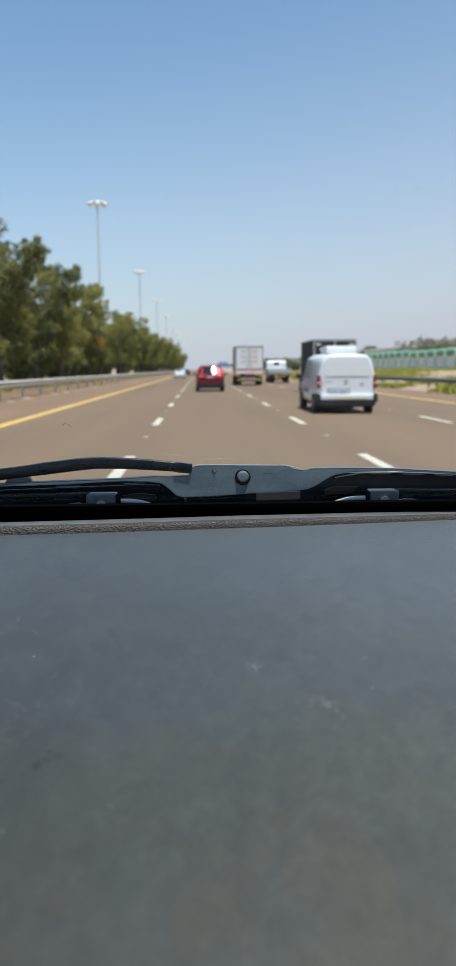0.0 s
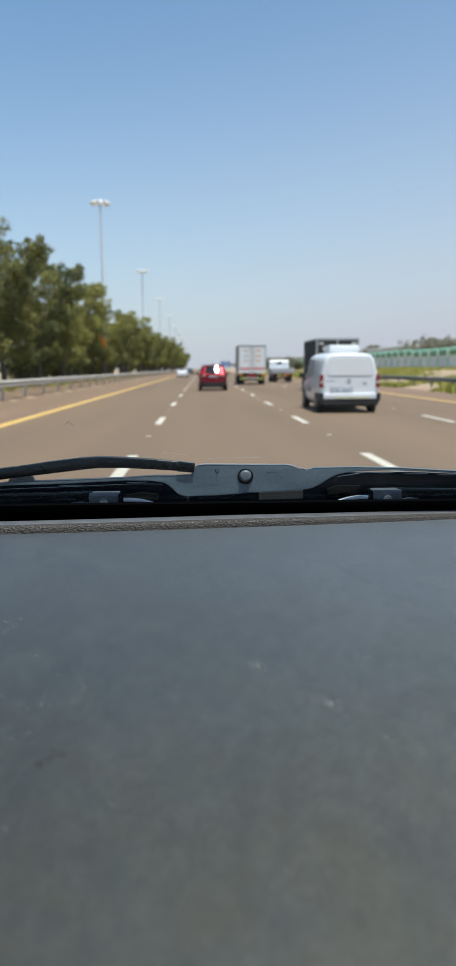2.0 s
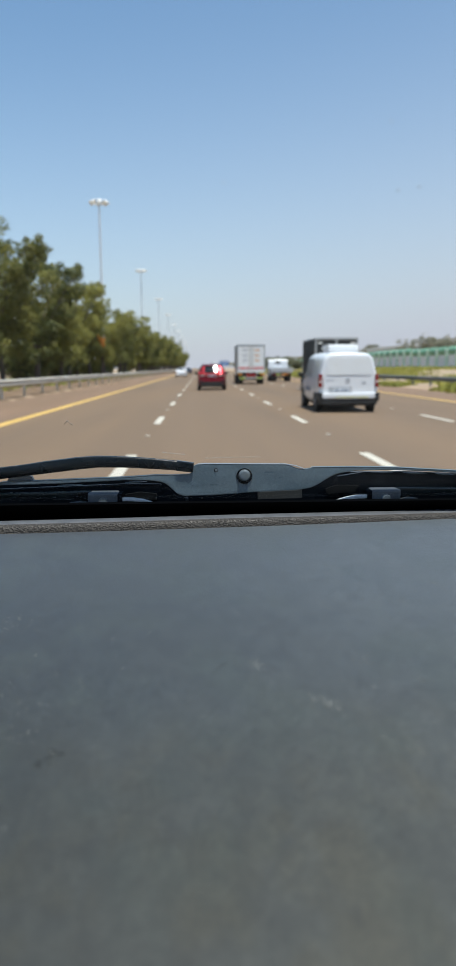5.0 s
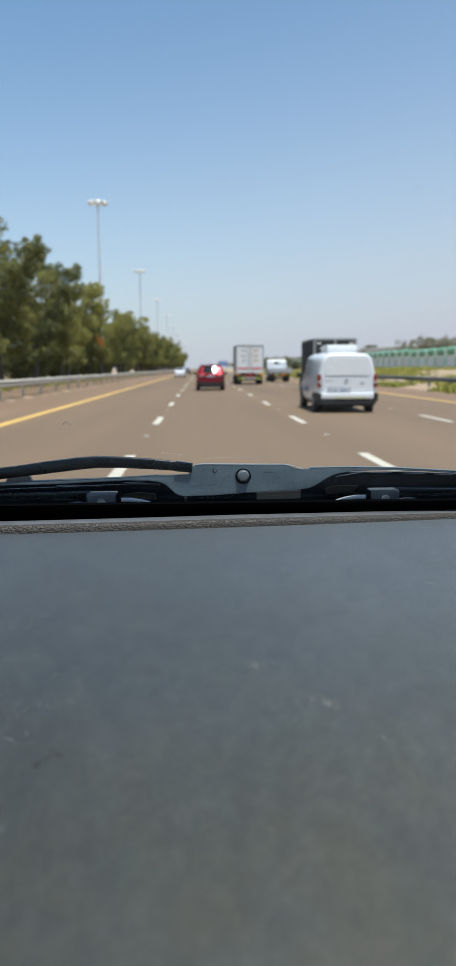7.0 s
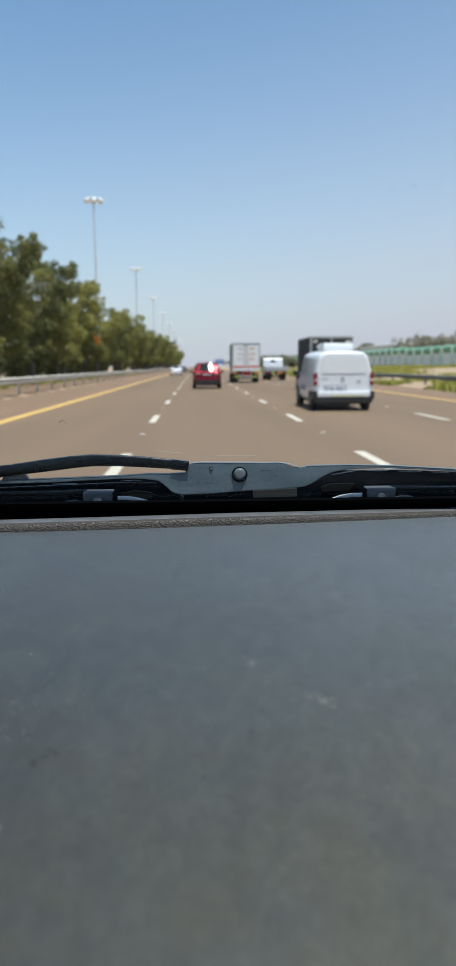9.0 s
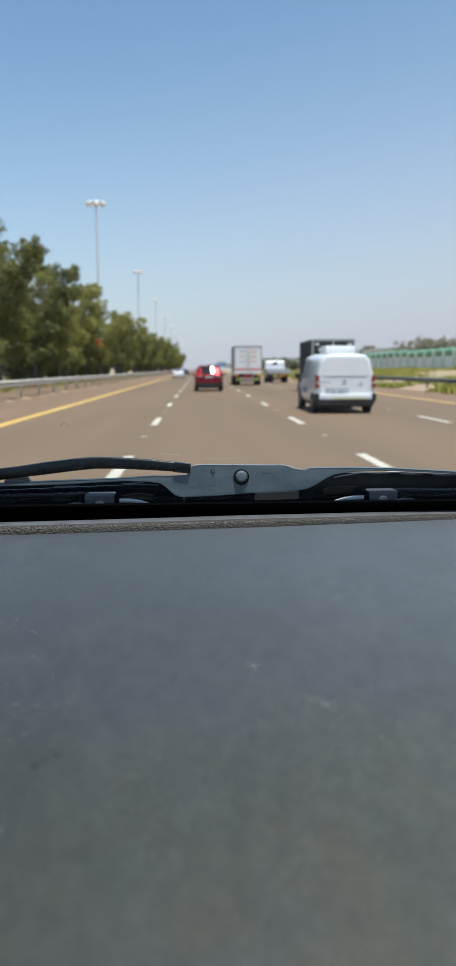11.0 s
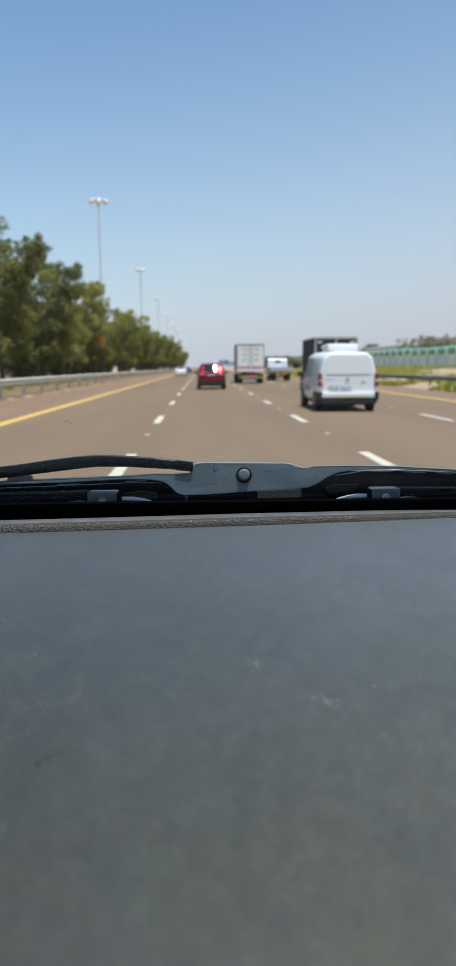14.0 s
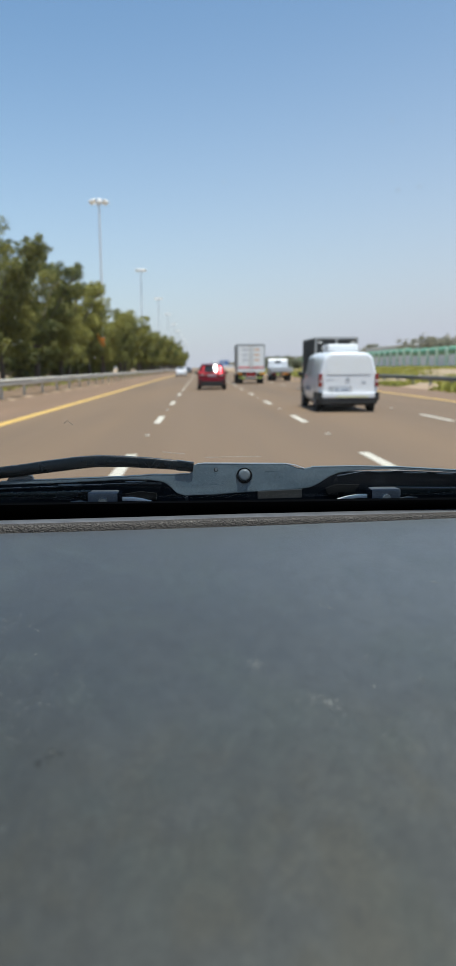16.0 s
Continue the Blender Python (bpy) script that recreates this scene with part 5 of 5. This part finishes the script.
def build_dash():
    xs = [CX - 0.74 + 1.48 * i / 40 for i in range(41)]
    bm = bmesh.new()
    rows = []
    for x in xs:
        ye = dash_edge(x)
        ring = [(-0.05, 1.148)] + [(0.02 + (ye - 0.02) * k / 12, 1.170 - 0.010 * max(0, 1 - k / 2.0)) for k in range(13)] + [(ye, 1.10), (-0.05, 1.10)]
        rows.append([bm.verts.new((x, y, z)) for y, z in ring])
    for r0, r1 in zip(rows, rows[1:]):
        for k in range(len(r0)):
            k2 = (k + 1) % len(r0)
            bm.faces.new((r0[k], r0[k2], r1[k2], r1[k]))
    bm.faces.new(rows[0])
    bm.faces.new(rows[-1])
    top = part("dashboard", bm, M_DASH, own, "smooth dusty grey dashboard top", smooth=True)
    bm = bmesh.new()
    rows = []
    prof = [(0.000, 1.1660), (0.0008, 1.1725), (0.0018, 1.1760), (0.0036, 1.1786), (0.0072, 1.1800), (0.013, 1.1800), (0.022, 1.1788), (0.034, 1.1770), (0.060, 1.1690), (0.060, 1.12), (0.0, 1.12)]
    xs = [CX - 0.74 + 1.48 * i / 120 for i in range(121)]
    for x in xs:
        ye = dash_edge(x)
        slim = 1.0 - 0.25 * max(0, min(1, (x - 0.05) / 0.3))
        rows.append([bm.verts.new((x, ye + d, 1.166 + (z - 1.166) * (slim if z > 1.166 else 1))) for d, z in prof])
    for r0, r1 in zip(rows, rows[1:]):
        for k in range(len(r0)):
            k2 = (k + 1) % len(r0)
            bm.faces.new((r0[k], r0[k2], r1[k2], r1[k]))
    bm.faces.new(rows[0])
    bm.faces.new(rows[-1])
    part("edge_trim", bm, M_GRAIN, top, "grained dark vinyl lip along the windscreen", smooth=True)
    pts = []
    for i in range(61):
        x = CX - 0.74 + 1.48 * i / 60
        slim = 1.0 - 0.25 * max(0, min(1, (x - 0.05) / 0.3))
        pts.append((x, dash_edge(x) + 0.0215, 1.166 + (1.1797 - 1.166) * slim))
    part("trim_ridge", sweep(pts, [0.0220] * 61, [0.0030] * 61, 10), M_GRAIN_LIT, top, "smooth grey ridge on the lip with top light painted in", smooth=True)
    rnd = random.Random(3)
    for k in range(9):          # a dark scuff that thins out towards its tail
        f = rnd.random() ** 1.6
        x, y = -0.0822 + -0.0180 * f + rnd.gauss(0, 0.0016), 0.3606 + -0.0211 * f + rnd.gauss(0, 0.0028)
        r = (0.0022 - 0.0015 * f) * rnd.uniform(0.5, 1.1)
        ring = [(x + r * 1.5 * math.cos(q) * rnd.uniform(0.7, 1.2), y + r * math.sin(q) * rnd.uniform(0.7, 1.2)) for q in (0, 0.9, 1.8, 2.7, 3.6, 4.5, 5.4)]
        part("smear", prism(ring, "z", 1.1698, 1.1701 + 0.00001 * k), M_SMEAR, top, "dull dark smear")


build_dash()


def build_dust():
    """Specks, crumbs and pale smudges of dust lying on the dashboard top."""
    rnd = np.random.RandomState(8)
    verts, faces = [], []
    spots = []
    for _ in range(1500):
        spots.append((rnd.uniform(-0.36, 0.46), 0.24 + 0.66 * rnd.rand() ** 0.6, 0.00024 + 0.0008 * rnd.rand() ** 5))
    for _ in range(1100):          # finer and thicker towards the windscreen
        x = rnd.uniform(-0.36, 0.46)
        spots.append((x, dash_edge(x) - 0.012 - 0.16 * rnd.rand() ** 1.6, 0.00016 + 0.0004 * rnd.rand() ** 3))
    for cx, cy, wide, count in DUST_SMUDGES:
        for _ in range(count):
            spots.append((cx + rnd.normal(0, wide), cy + rnd.normal(0, wide * 1.3), 0.00024 + 0.00055 * rnd.rand() ** 2))
    for _ in range(60):          # lighter flecks in loose drifts
        cx, cy = rnd.uniform(-0.30, 0.36), rnd.uniform(0.30, 0.88)
        for _ in range(12):
            spots.append((cx + rnd.normal(0, 0.012), cy + rnd.normal(0, 0.016), 0.00018 + 0.0003 * rnd.rand() ** 2))
    for x, y, r in spots:
        if y > dash_edge(x) - 0.01:
            continue
        i = len(verts)
        n = 6
        turn, thin = rnd.uniform(0, 3.14), rnd.uniform(0.45, 1.0)
        for k in range(n):
            a = 2 * math.pi * k / n + 0.4 * rnd.rand()
            q = r * rnd.uniform(0.6, 1.3)
            u, v = q * math.cos(a), q * math.sin(a) * thin
            verts.append((x + u * math.cos(turn) - v * math.sin(turn), y + u * math.sin(turn) + v * math.cos(turn), 1.1702))
        verts.append((x, y, 1.1703 + r * 0.4))
        for k in range(n):
            faces.append((i + k, i + (k + 1) % n, i + n))
    ob = mesh_np("dust", verts, faces, M_DUST, own)
    tagged(ob, "pale dust specks on the dashboard top", "", kind="stuff")


# across, ahead, spread, flecks
DUST_SMUDGES = (
    (-0.044, 0.756, 0.006, 22),
    (0.038, 0.475, 0.0045, 70),
    (0.072, 0.421, 0.003, 40),
    (0.080, 0.412, 0.003, 60),
    (0.083, 0.392, 0.006, 14),
    (-0.144, 0.558, 0.007, 26),
    (-0.164, 0.573, 0.006, 14),
    (-0.109, 0.378, 0.004, 16),
    (0.278, 0.816, 0.012, 60),
    (0.227, 0.659, 0.003, 25),
    (0.182, 0.605, 0.004, 25),
    (0.184, 0.757, 0.02, 60),
    (0.147, 0.710, 0.012, 40),
    (0.108, 0.599, 0.003, 20),
    (0.115, 0.477, 0.004, 25),
    (0.150, 0.441, 0.003, 20),
    (-0.156, 0.570, 0.01, 30),
    (-0.093, 0.423, 0.02, 50),
    (-0.063, 0.841, 0.03, 70),
    (-0.125, 0.425, 0.01, 30),
    (0.058, 0.412, 0.008, 30),
    (0.053, 0.453, 0.005, 10),
)
build_dust()


def glass_z(y):
    return 1.15 + (1.05 - y) * 0.5484


def slant_plate(x0, x1, y0, y1, t, lift=0.0):
    """A plate in the windscreen's slope between two distances ahead."""
    return prism([(y0, glass_z(y0) + lift), (y1, glass_z(y1) + lift), (y1, glass_z(y1) + lift + t), (y0, glass_z(y0) + lift + t)], "x", x0, x1)


part("black_border", slant_plate(CX - 0.76, CX + 0.76, 0.962, 1.06, 0.003, -0.004), M_FRIT, own, "black border at the foot of the windscreen")


def glass_mat(name):
    """Clear laminated glass with a faint gloss."""
    m = bpy.data.materials.new(name)
    m.use_nodes = True
    n, l = m.node_tree.nodes, m.node_tree.links
    n.clear()
    out, mix = n.new("ShaderNodeOutputMaterial"), n.new("ShaderNodeMixShader")
    clear, gloss = n.new("ShaderNodeBsdfTransparent"), n.new("ShaderNodeBsdfGlossy")
    gloss.inputs["Roughness"].default_value = 0.0
    mix.inputs[0].default_value = 0.02
    l.new(clear.outputs[0], mix.inputs[1])
    l.new(gloss.outputs[0], mix.inputs[2])
    l.new(mix.outputs[0], out.inputs[0])
    return m


pane = part("windscreen", slant_plate(CX - 0.66, CX + 0.66, 0.06, 0.955, 0.005, 0.0), glass_mat("windscreen_glass"), own, "clear sloping windscreen")
pane.visible_shadow = False
# dirt on the glass: across, ahead, radius; and two hair scratches and a grey smudge
GLASS_MARKS = (
    (0.1193, 0.4389, 0.0005),
    (0.1314, 0.4362, 0.0006),
    (-0.1074, 0.5994, 0.0005),
    (-0.0903, 0.6131, 0.0006),
    (0.1203, 0.6265, 0.0005),
    (-0.1607, 0.5939, 0.0005),
    (-0.1425, 0.5585, 0.0004),
    (0.0147, 0.4335, 0.0004),
    (0.0830, 0.4878, 0.0004),
    (0.1732, 0.6193, 0.0007),
    (-0.1148, 0.5248, 0.0004),
    (0.1024, 0.3945, 0.0004),
)
GLASS_SCRATCHES = (
    ((-0.0452, 0.8026), (-0.0327, 0.8062), (-0.0193, 0.8090)),
    ((0.0043, 0.8198), (0.0347, 0.8179), (0.0696, 0.8182)),
    ((-0.1418, 0.7316), (-0.1366, 0.7249), (-0.1358, 0.7303), (-0.1335, 0.7345)),
)
for gx, gy, gr in GLASS_MARKS:
    part("fleck", cyl((gx, gy, glass_z(gy) - 0.0012), (gx, gy, glass_z(gy) - 0.0004), gr, gr * 0.7, 7), M_FLECK, pane, "pale fleck of dirt")
for line in GLASS_SCRATCHES:
    part("scratch", sweep([(gx, gy, glass_z(gy) - 0.0008) for gx, gy in line], [0.0006] * len(line), [0.0006] * len(line), 5), M_FLECK, pane, "fine pale scratch")


def lathe(profile, x, z, n=24):
    """A turned knob whose axis runs along y: (radius, y) from its tip inwards."""
    bm = bmesh.new()
    rings = []
    for r, y in profile:
        rings.append([bm.verts.new((x + max(r, 1e-5) * math.cos(2 * math.pi * k / n), y, z + max(r, 1e-5) * math.sin(2 * math.pi * k / n))) for k in range(n)])
    for r0, r1 in zip(rings, rings[1:]):
        for k in range(n):
            bm.faces.new((r0[k], r0[(k + 1) % n], r1[(k + 1) % n], r1[k]))
    bm.faces.new(rings[0])
    return bm


# cowl, wiper gear
cowl_top = [(-0.46, 1.212), (-0.29, 1.2165), (-0.16, 1.2215), (-0.06, 1.2255), (0.0, 1.2255), (0.10, 1.226), (0.19, 1.2305), (0.28, 1.2285), (0.37, 1.2235), (0.70, 1.208), (1.02, 1.195)]
part("cowl_panel", prism([(-0.48, 1.02)] + [(x * 1.045, 1.38 - (1.38 - z) * 1.045) for x, z in cowl_top] + [(1.06, 1.02)], "y", 1.048, 1.058), M_COWL, own, "black plastic scuttle panel")
# one steel pressing: a rim along the scuttle that widens into the wiper's mounting plate
plate_low = [(-0.62, 1.196), (-0.3365, 1.2138), (-0.2845, 1.2176), (-0.1976, 1.2192), (-0.11, 1.2231), (-0.0749, 1.2222), (-0.0557, 1.2193), (-0.0487, 1.2148), (-0.0418, 1.2084),
             (-0.0357, 1.2020), (-0.0251, 1.1987), (0.0219, 1.2), (0.0665, 1.203), (0.1379, 1.2062), (0.1558, 1.2087), (0.1692, 1.2149), (0.1825, 1.2237), (0.1959, 1.2294),
             (0.2182, 1.2328), (0.2632, 1.2336), (0.3265, 1.2311), (0.3720, 1.2279), (0.5191, 1.2171), (0.80, 1.198)]
plate_high = [(0.80, 1.202), (0.5188, 1.2208), (0.3719, 1.2311), (0.2811, 1.2370), (0.2181, 1.2386), (0.1599, 1.2384), (0.1483, 1.2358), (0.1376, 1.2368), (0.1287, 1.2405), (0.1171, 1.2440),
              (-0.0059, 1.2444), (-0.0121, 1.2420), (-0.0157, 1.2385), (-0.0162, 1.2305), (-0.044, 1.2290), (-0.066, 1.2297), (-0.1099, 1.2271), (-0.1973, 1.2246), (-0.2842, 1.2216),
              (-0.3362, 1.2182), (-0.62, 1.201)]
plate = part("wiper_mount", prism(plate_low + plate_high, "y", 0.992, 1.000, 0.0011), M_PLATE, own, "worn dark enamel steel rim and wiper mounting plate")
# beads that stand in for the broken highlights on the rim's rolled lower edge
for x0, z0, x1, z1 in ((-0.2497, 1.2199, -0.2324, 1.2188), (-0.2064, 1.2168, -0.1715, 1.2173), (-0.1101, 1.2200, -0.0794, 1.2208), (0.2453, 1.2310, 0.2768, 1.2305), (0.2922, 1.2296, 0.3266, 1.2286), (0.3403, 1.2277, 0.3676, 1.2263)):
    part("rim_highlight_bead", sweep([(x0, 0.9985, z0 - 0.0012), ((x0 + x1) / 2, 0.9975, (z0 + z1) / 2 - 0.0012), (x1, 0.9985, z1 - 0.0012)], [0.003] * 3, [0.0004, 0.0018, 0.0004], 8), M_PLATE, plate, smooth=True)
# folded step in the scuttle behind the rim
part("cowl_step", prism([(-0.50, 1.1985), (-0.29, 1.2070), (-0.10, 1.2128), (-0.06, 1.2120), (-0.06, 1.2088), (-0.10, 1.2093), (-0.29, 1.2036), (-0.50, 1.195)], "y", 1.022, 1.030, 0.0012), M_COWL, own)
part("cowl_step", prism([(0.20, 1.2200), (0.24, 1.2265), (0.30, 1.2268), (0.38, 1.2228), (0.60, 1.208), (0.60, 1.203), (0.38, 1.2170), (0.30, 1.2214), (0.25, 1.2215), (0.21, 1.2165)], "y", 1.022, 1.030, 0.0012), M_COWL, own)
# lighter strip on the worn edge; its highlight is put into the colour
part("top_edge", sweep([(-0.006, 0.996, 1.2445), (0.004, 0.996, 1.2452), (0.120, 0.996, 1.2434), (0.134, 0.996, 1.2410), (0.147, 0.996, 1.2364)], [0.0084] * 5, [0.0011] * 5, 6), M_EDGE_HIGHLIGHT, plate, "worn top edge with its highlight painted in")
part("top_edge", sweep([(0.158, 0.996, 1.2388), (0.218, 0.996, 1.2390), (0.281, 0.996, 1.2374), (0.372, 0.996, 1.2315)], [0.0082] * 4, [0.0008] * 4, 6), M_PLATE, plate)
part("top_edge", sweep([(-0.284, 0.996, 1.2220), (-0.197, 0.996, 1.2250), (-0.110, 0.996, 1.2275), (-0.066, 0.996, 1.2300), (-0.044, 0.996, 1.2294), (-0.018, 0.996, 1.2305)], [0.0082] * 6, [0.0008] * 6, 6), M_PLATE, plate)
bolt = part("bolt", lathe([(0.0, 0.9862), (0.0050, 0.9863), (0.0068, 0.9866), (0.0072, 0.9870), (0.0086, 0.9900), (0.0090, 0.993)], 0.0608, 1.2282), M_BOLT, plate, "round dark steel bolt head", smooth=True)
part("washer", cyl((0.0606, 0.9906, 1.2272), (0.0606, 0.9935, 1.2272), 0.0114, n=24), M_COWL, bolt, "black washer")
part("rivet", cyl((0.0200, 0.9914, 1.2358), (0.0200, 0.993, 1.2358), 0.0030, n=14), M_COWL, plate, "small dark hole")
part("rivet", cyl((0.0204, 0.9905, 1.2361), (0.0204, 0.9920, 1.2361), 0.0018, 0.0021, 12), M_BOLT, plate, "pale rivet in the hole")
part("name_strip", prism([(0.082, 1.189), (0.147, 1.190), (0.147, 1.2020), (0.082, 1.1995)], "y", 1.014, 1.018), M_STRIP, own, "grey strip below the plate")

arm_pts = [(-0.62, 1.2060), (-0.45, 1.2190), (-0.34, 1.2290), (-0.2906, 1.2337), (-0.247, 1.2388), (-0.2182, 1.2425), (-0.1744, 1.2476), (-0.1482, 1.2496), (-0.1116, 1.2488), (-0.0722, 1.2462), (-0.0328, 1.2425), (-0.0125, 1.2401)]
arm = part("wiper_arm", sweep([(x, 0.996, z) for x, z in arm_pts], [0.014] * 9 + [0.013, 0.012, 0.012], [0.0168] * 5 + [0.0180, 0.0180, 0.0172, 0.0165, 0.0157, 0.0141, 0.0125], 12, 3.2), M_WIPER, own, "black enamelled wiper arm", smooth=True)
part("arm_bracket", prism([(-0.280, 1.2195), (-0.240, 1.2215), (-0.244, 1.2300), (-0.274, 1.2285)], "y", 0.998, 1.010, 0.0015), M_SPINDLE, arm, "pale worn arm bracket")
part("arm_sleeve", sweep([(-0.036, 0.9955, 1.2429), (-0.012, 0.9955, 1.2400)], [0.016, 0.016], [0.0150, 0.0140], 10, 3.5), M_WIPER, arm)

for s, x, z in ((-1, -0.1435, 1.1985), (1, 0.270, 1.1985)):
    g = part("wiper_spindle", box(x - 0.022, x + 0.022, 1.004, 1.028, z - 0.015, z + 0.0042, 0.003), M_SPINDLE, own, "dark grey wiper spindle block")
    part("ball_joint", cyl((x, 0.998, z - 0.0095), (x, 1.007, z - 0.0095), 0.0062, 0.0075, 16), M_BOLT, g, smooth=True)
    ex = x - s * 0.0245
    part("spindle_clip", box(ex - 0.0035, ex + 0.0035, 1.002, 1.030, z - 0.018, z + 0.0035, 0.0015), M_COWL, g, "black clip")
    part("link_rod", sweep([(ex - s * 0.003, 1.008, z - 0.0062), (ex - s * 0.018, 1.010, z - 0.0068), (ex - s * 0.032, 1.012, z - 0.0090), (ex - s * 0.046, 1.014, z - 0.0125)], [0.006] * 4, [0.0060, 0.0060, 0.0052, 0.0030], 8), M_ROD, g, "bright steel link rod", smooth=True)
    part("drive_arm", sweep([(x + s * 0.018, 1.018, z - 0.002), (x + s * 0.05, 1.020, z - 0.0005), (x + s * 0.10, 1.022, z - 0.0005), (x + s * 0.24, 1.026, z - 0.001)], [0.012] * 4, [0.0160, 0.0102, 0.0074, 0.0058], 10, 4.5), M_WIPER, g, "dark enamelled drive arm", smooth=True)
    part("joint_cap", sweep([(x + s * 0.023, 1.012, z - 0.0135), (x + s * 0.034, 1.010, z - 0.0115), (x + s * 0.047, 1.010, z - 0.0125), (x + s * 0.058, 1.012, z - 0.0155)], [0.006, 0.008, 0.008, 0.004], [0.006, 0.0075, 0.006, 0.002], 8), M_BOLT, g, "dull steel joint cap", smooth=True)

slot = [(0.180, 1.206), (0.194, 1.211), (0.229, 1.2105), (0.222, 1.2005), (0.182, 1.199)]
part("cowl_slot", prism([(-0.1158, 1.1929), (-0.0926, 1.1964), (-0.0685, 1.1933), (-0.0687, 1.1839), (-0.116, 1.1844)], "y", 1.044, 1.048), M_SLOT, own, "dark grey slot in the scuttle panel")
part("scuttle_clip", box(-0.0244, -0.0204, 1.010, 1.016, 1.1866, 1.1936, 0.001), M_STRIP, own, "small grey clip")
part("cowl_slot", prism([(x * 1.045, 1.38 - (1.38 - z) * 1.045) for x, z in slot], "y", 1.044, 1.048), M_SLOT, own, "dark grey slot in the scuttle panel")

# shell of the car
part("bonnet", prism([(1.06, 0.34), (2.08, 0.30), (2.18, 0.48), (2.15, 0.76), (1.95, 0.86), (1.55, 0.955), (1.06, 1.015)], "x", CX - 0.90, CX + 0.90, 0.04), M_PAINT_GREY, own, "grey painted bonnet and front", smooth=True)
part("roof", prism([(-1.75, 1.60), (-1.70, 1.655), (-0.8, 1.76), (-0.15, 1.755), (0.0, 1.735), (0.0, 1.71), (-1.70, 1.58)], "x", CX - 0.66, CX + 0.66, 0.008), M_PAINT_GREY, own, "grey roof")
part("headliner", box(CX - 0.64, CX + 0.64, -1.60, -0.08, 1.575, 1.585), M_HEADLINER, own, "pale fabric headliner")
part("tail", prism([(-2.05, 0.40), (-2.12, 0.62), (-2.05, 1.05), (-1.75, 1.05), (-1.75, 0.36)], "x", CX - 0.88, CX + 0.88, 0.03), M_PAINT_GREY, own)
part("floor_pan", box(CX - 0.86, CX + 0.86, -1.9, 1.06, 0.30, 0.36), M_BLACK_TRIM, own)
for s in (1, -1):
    part("door", prism([(-1.76, 0.34), (1.055, 0.34), (1.055, 1.04), (0.9, 1.07), (-1.76, 1.06)], "x", CX + s * 0.88 - 0.05, CX + s * 0.88 + 0.05, 0.02), M_PAINT_GREY, own, "grey door side")
    part("pillar", sweep([(CX + s * 0.84, 1.04, 1.06), (CX + s * 0.76, 0.55, 1.41), (CX + s * 0.66, 0.0, 1.72)], [0.07] * 3, [0.06] * 3, 8), M_PAINT_GREY, own)
    part("pillar", sweep([(CX + s * 0.86, -0.35, 1.05), (CX + s * 0.66, -0.40, 1.60)], [0.09] * 2, [0.05] * 2, 8), M_PAINT_GREY, own)
    part("pillar", sweep([(CX + s * 0.84, -1.95, 1.04), (CX + s * 0.64, -1.66, 1.60)], [0.12] * 2, [0.07] * 2, 8), M_PAINT_GREY, own)
    for y in (1.55, -1.20):
        wheel(own, CX + s * 0.86, y, 0.34, 0.22)
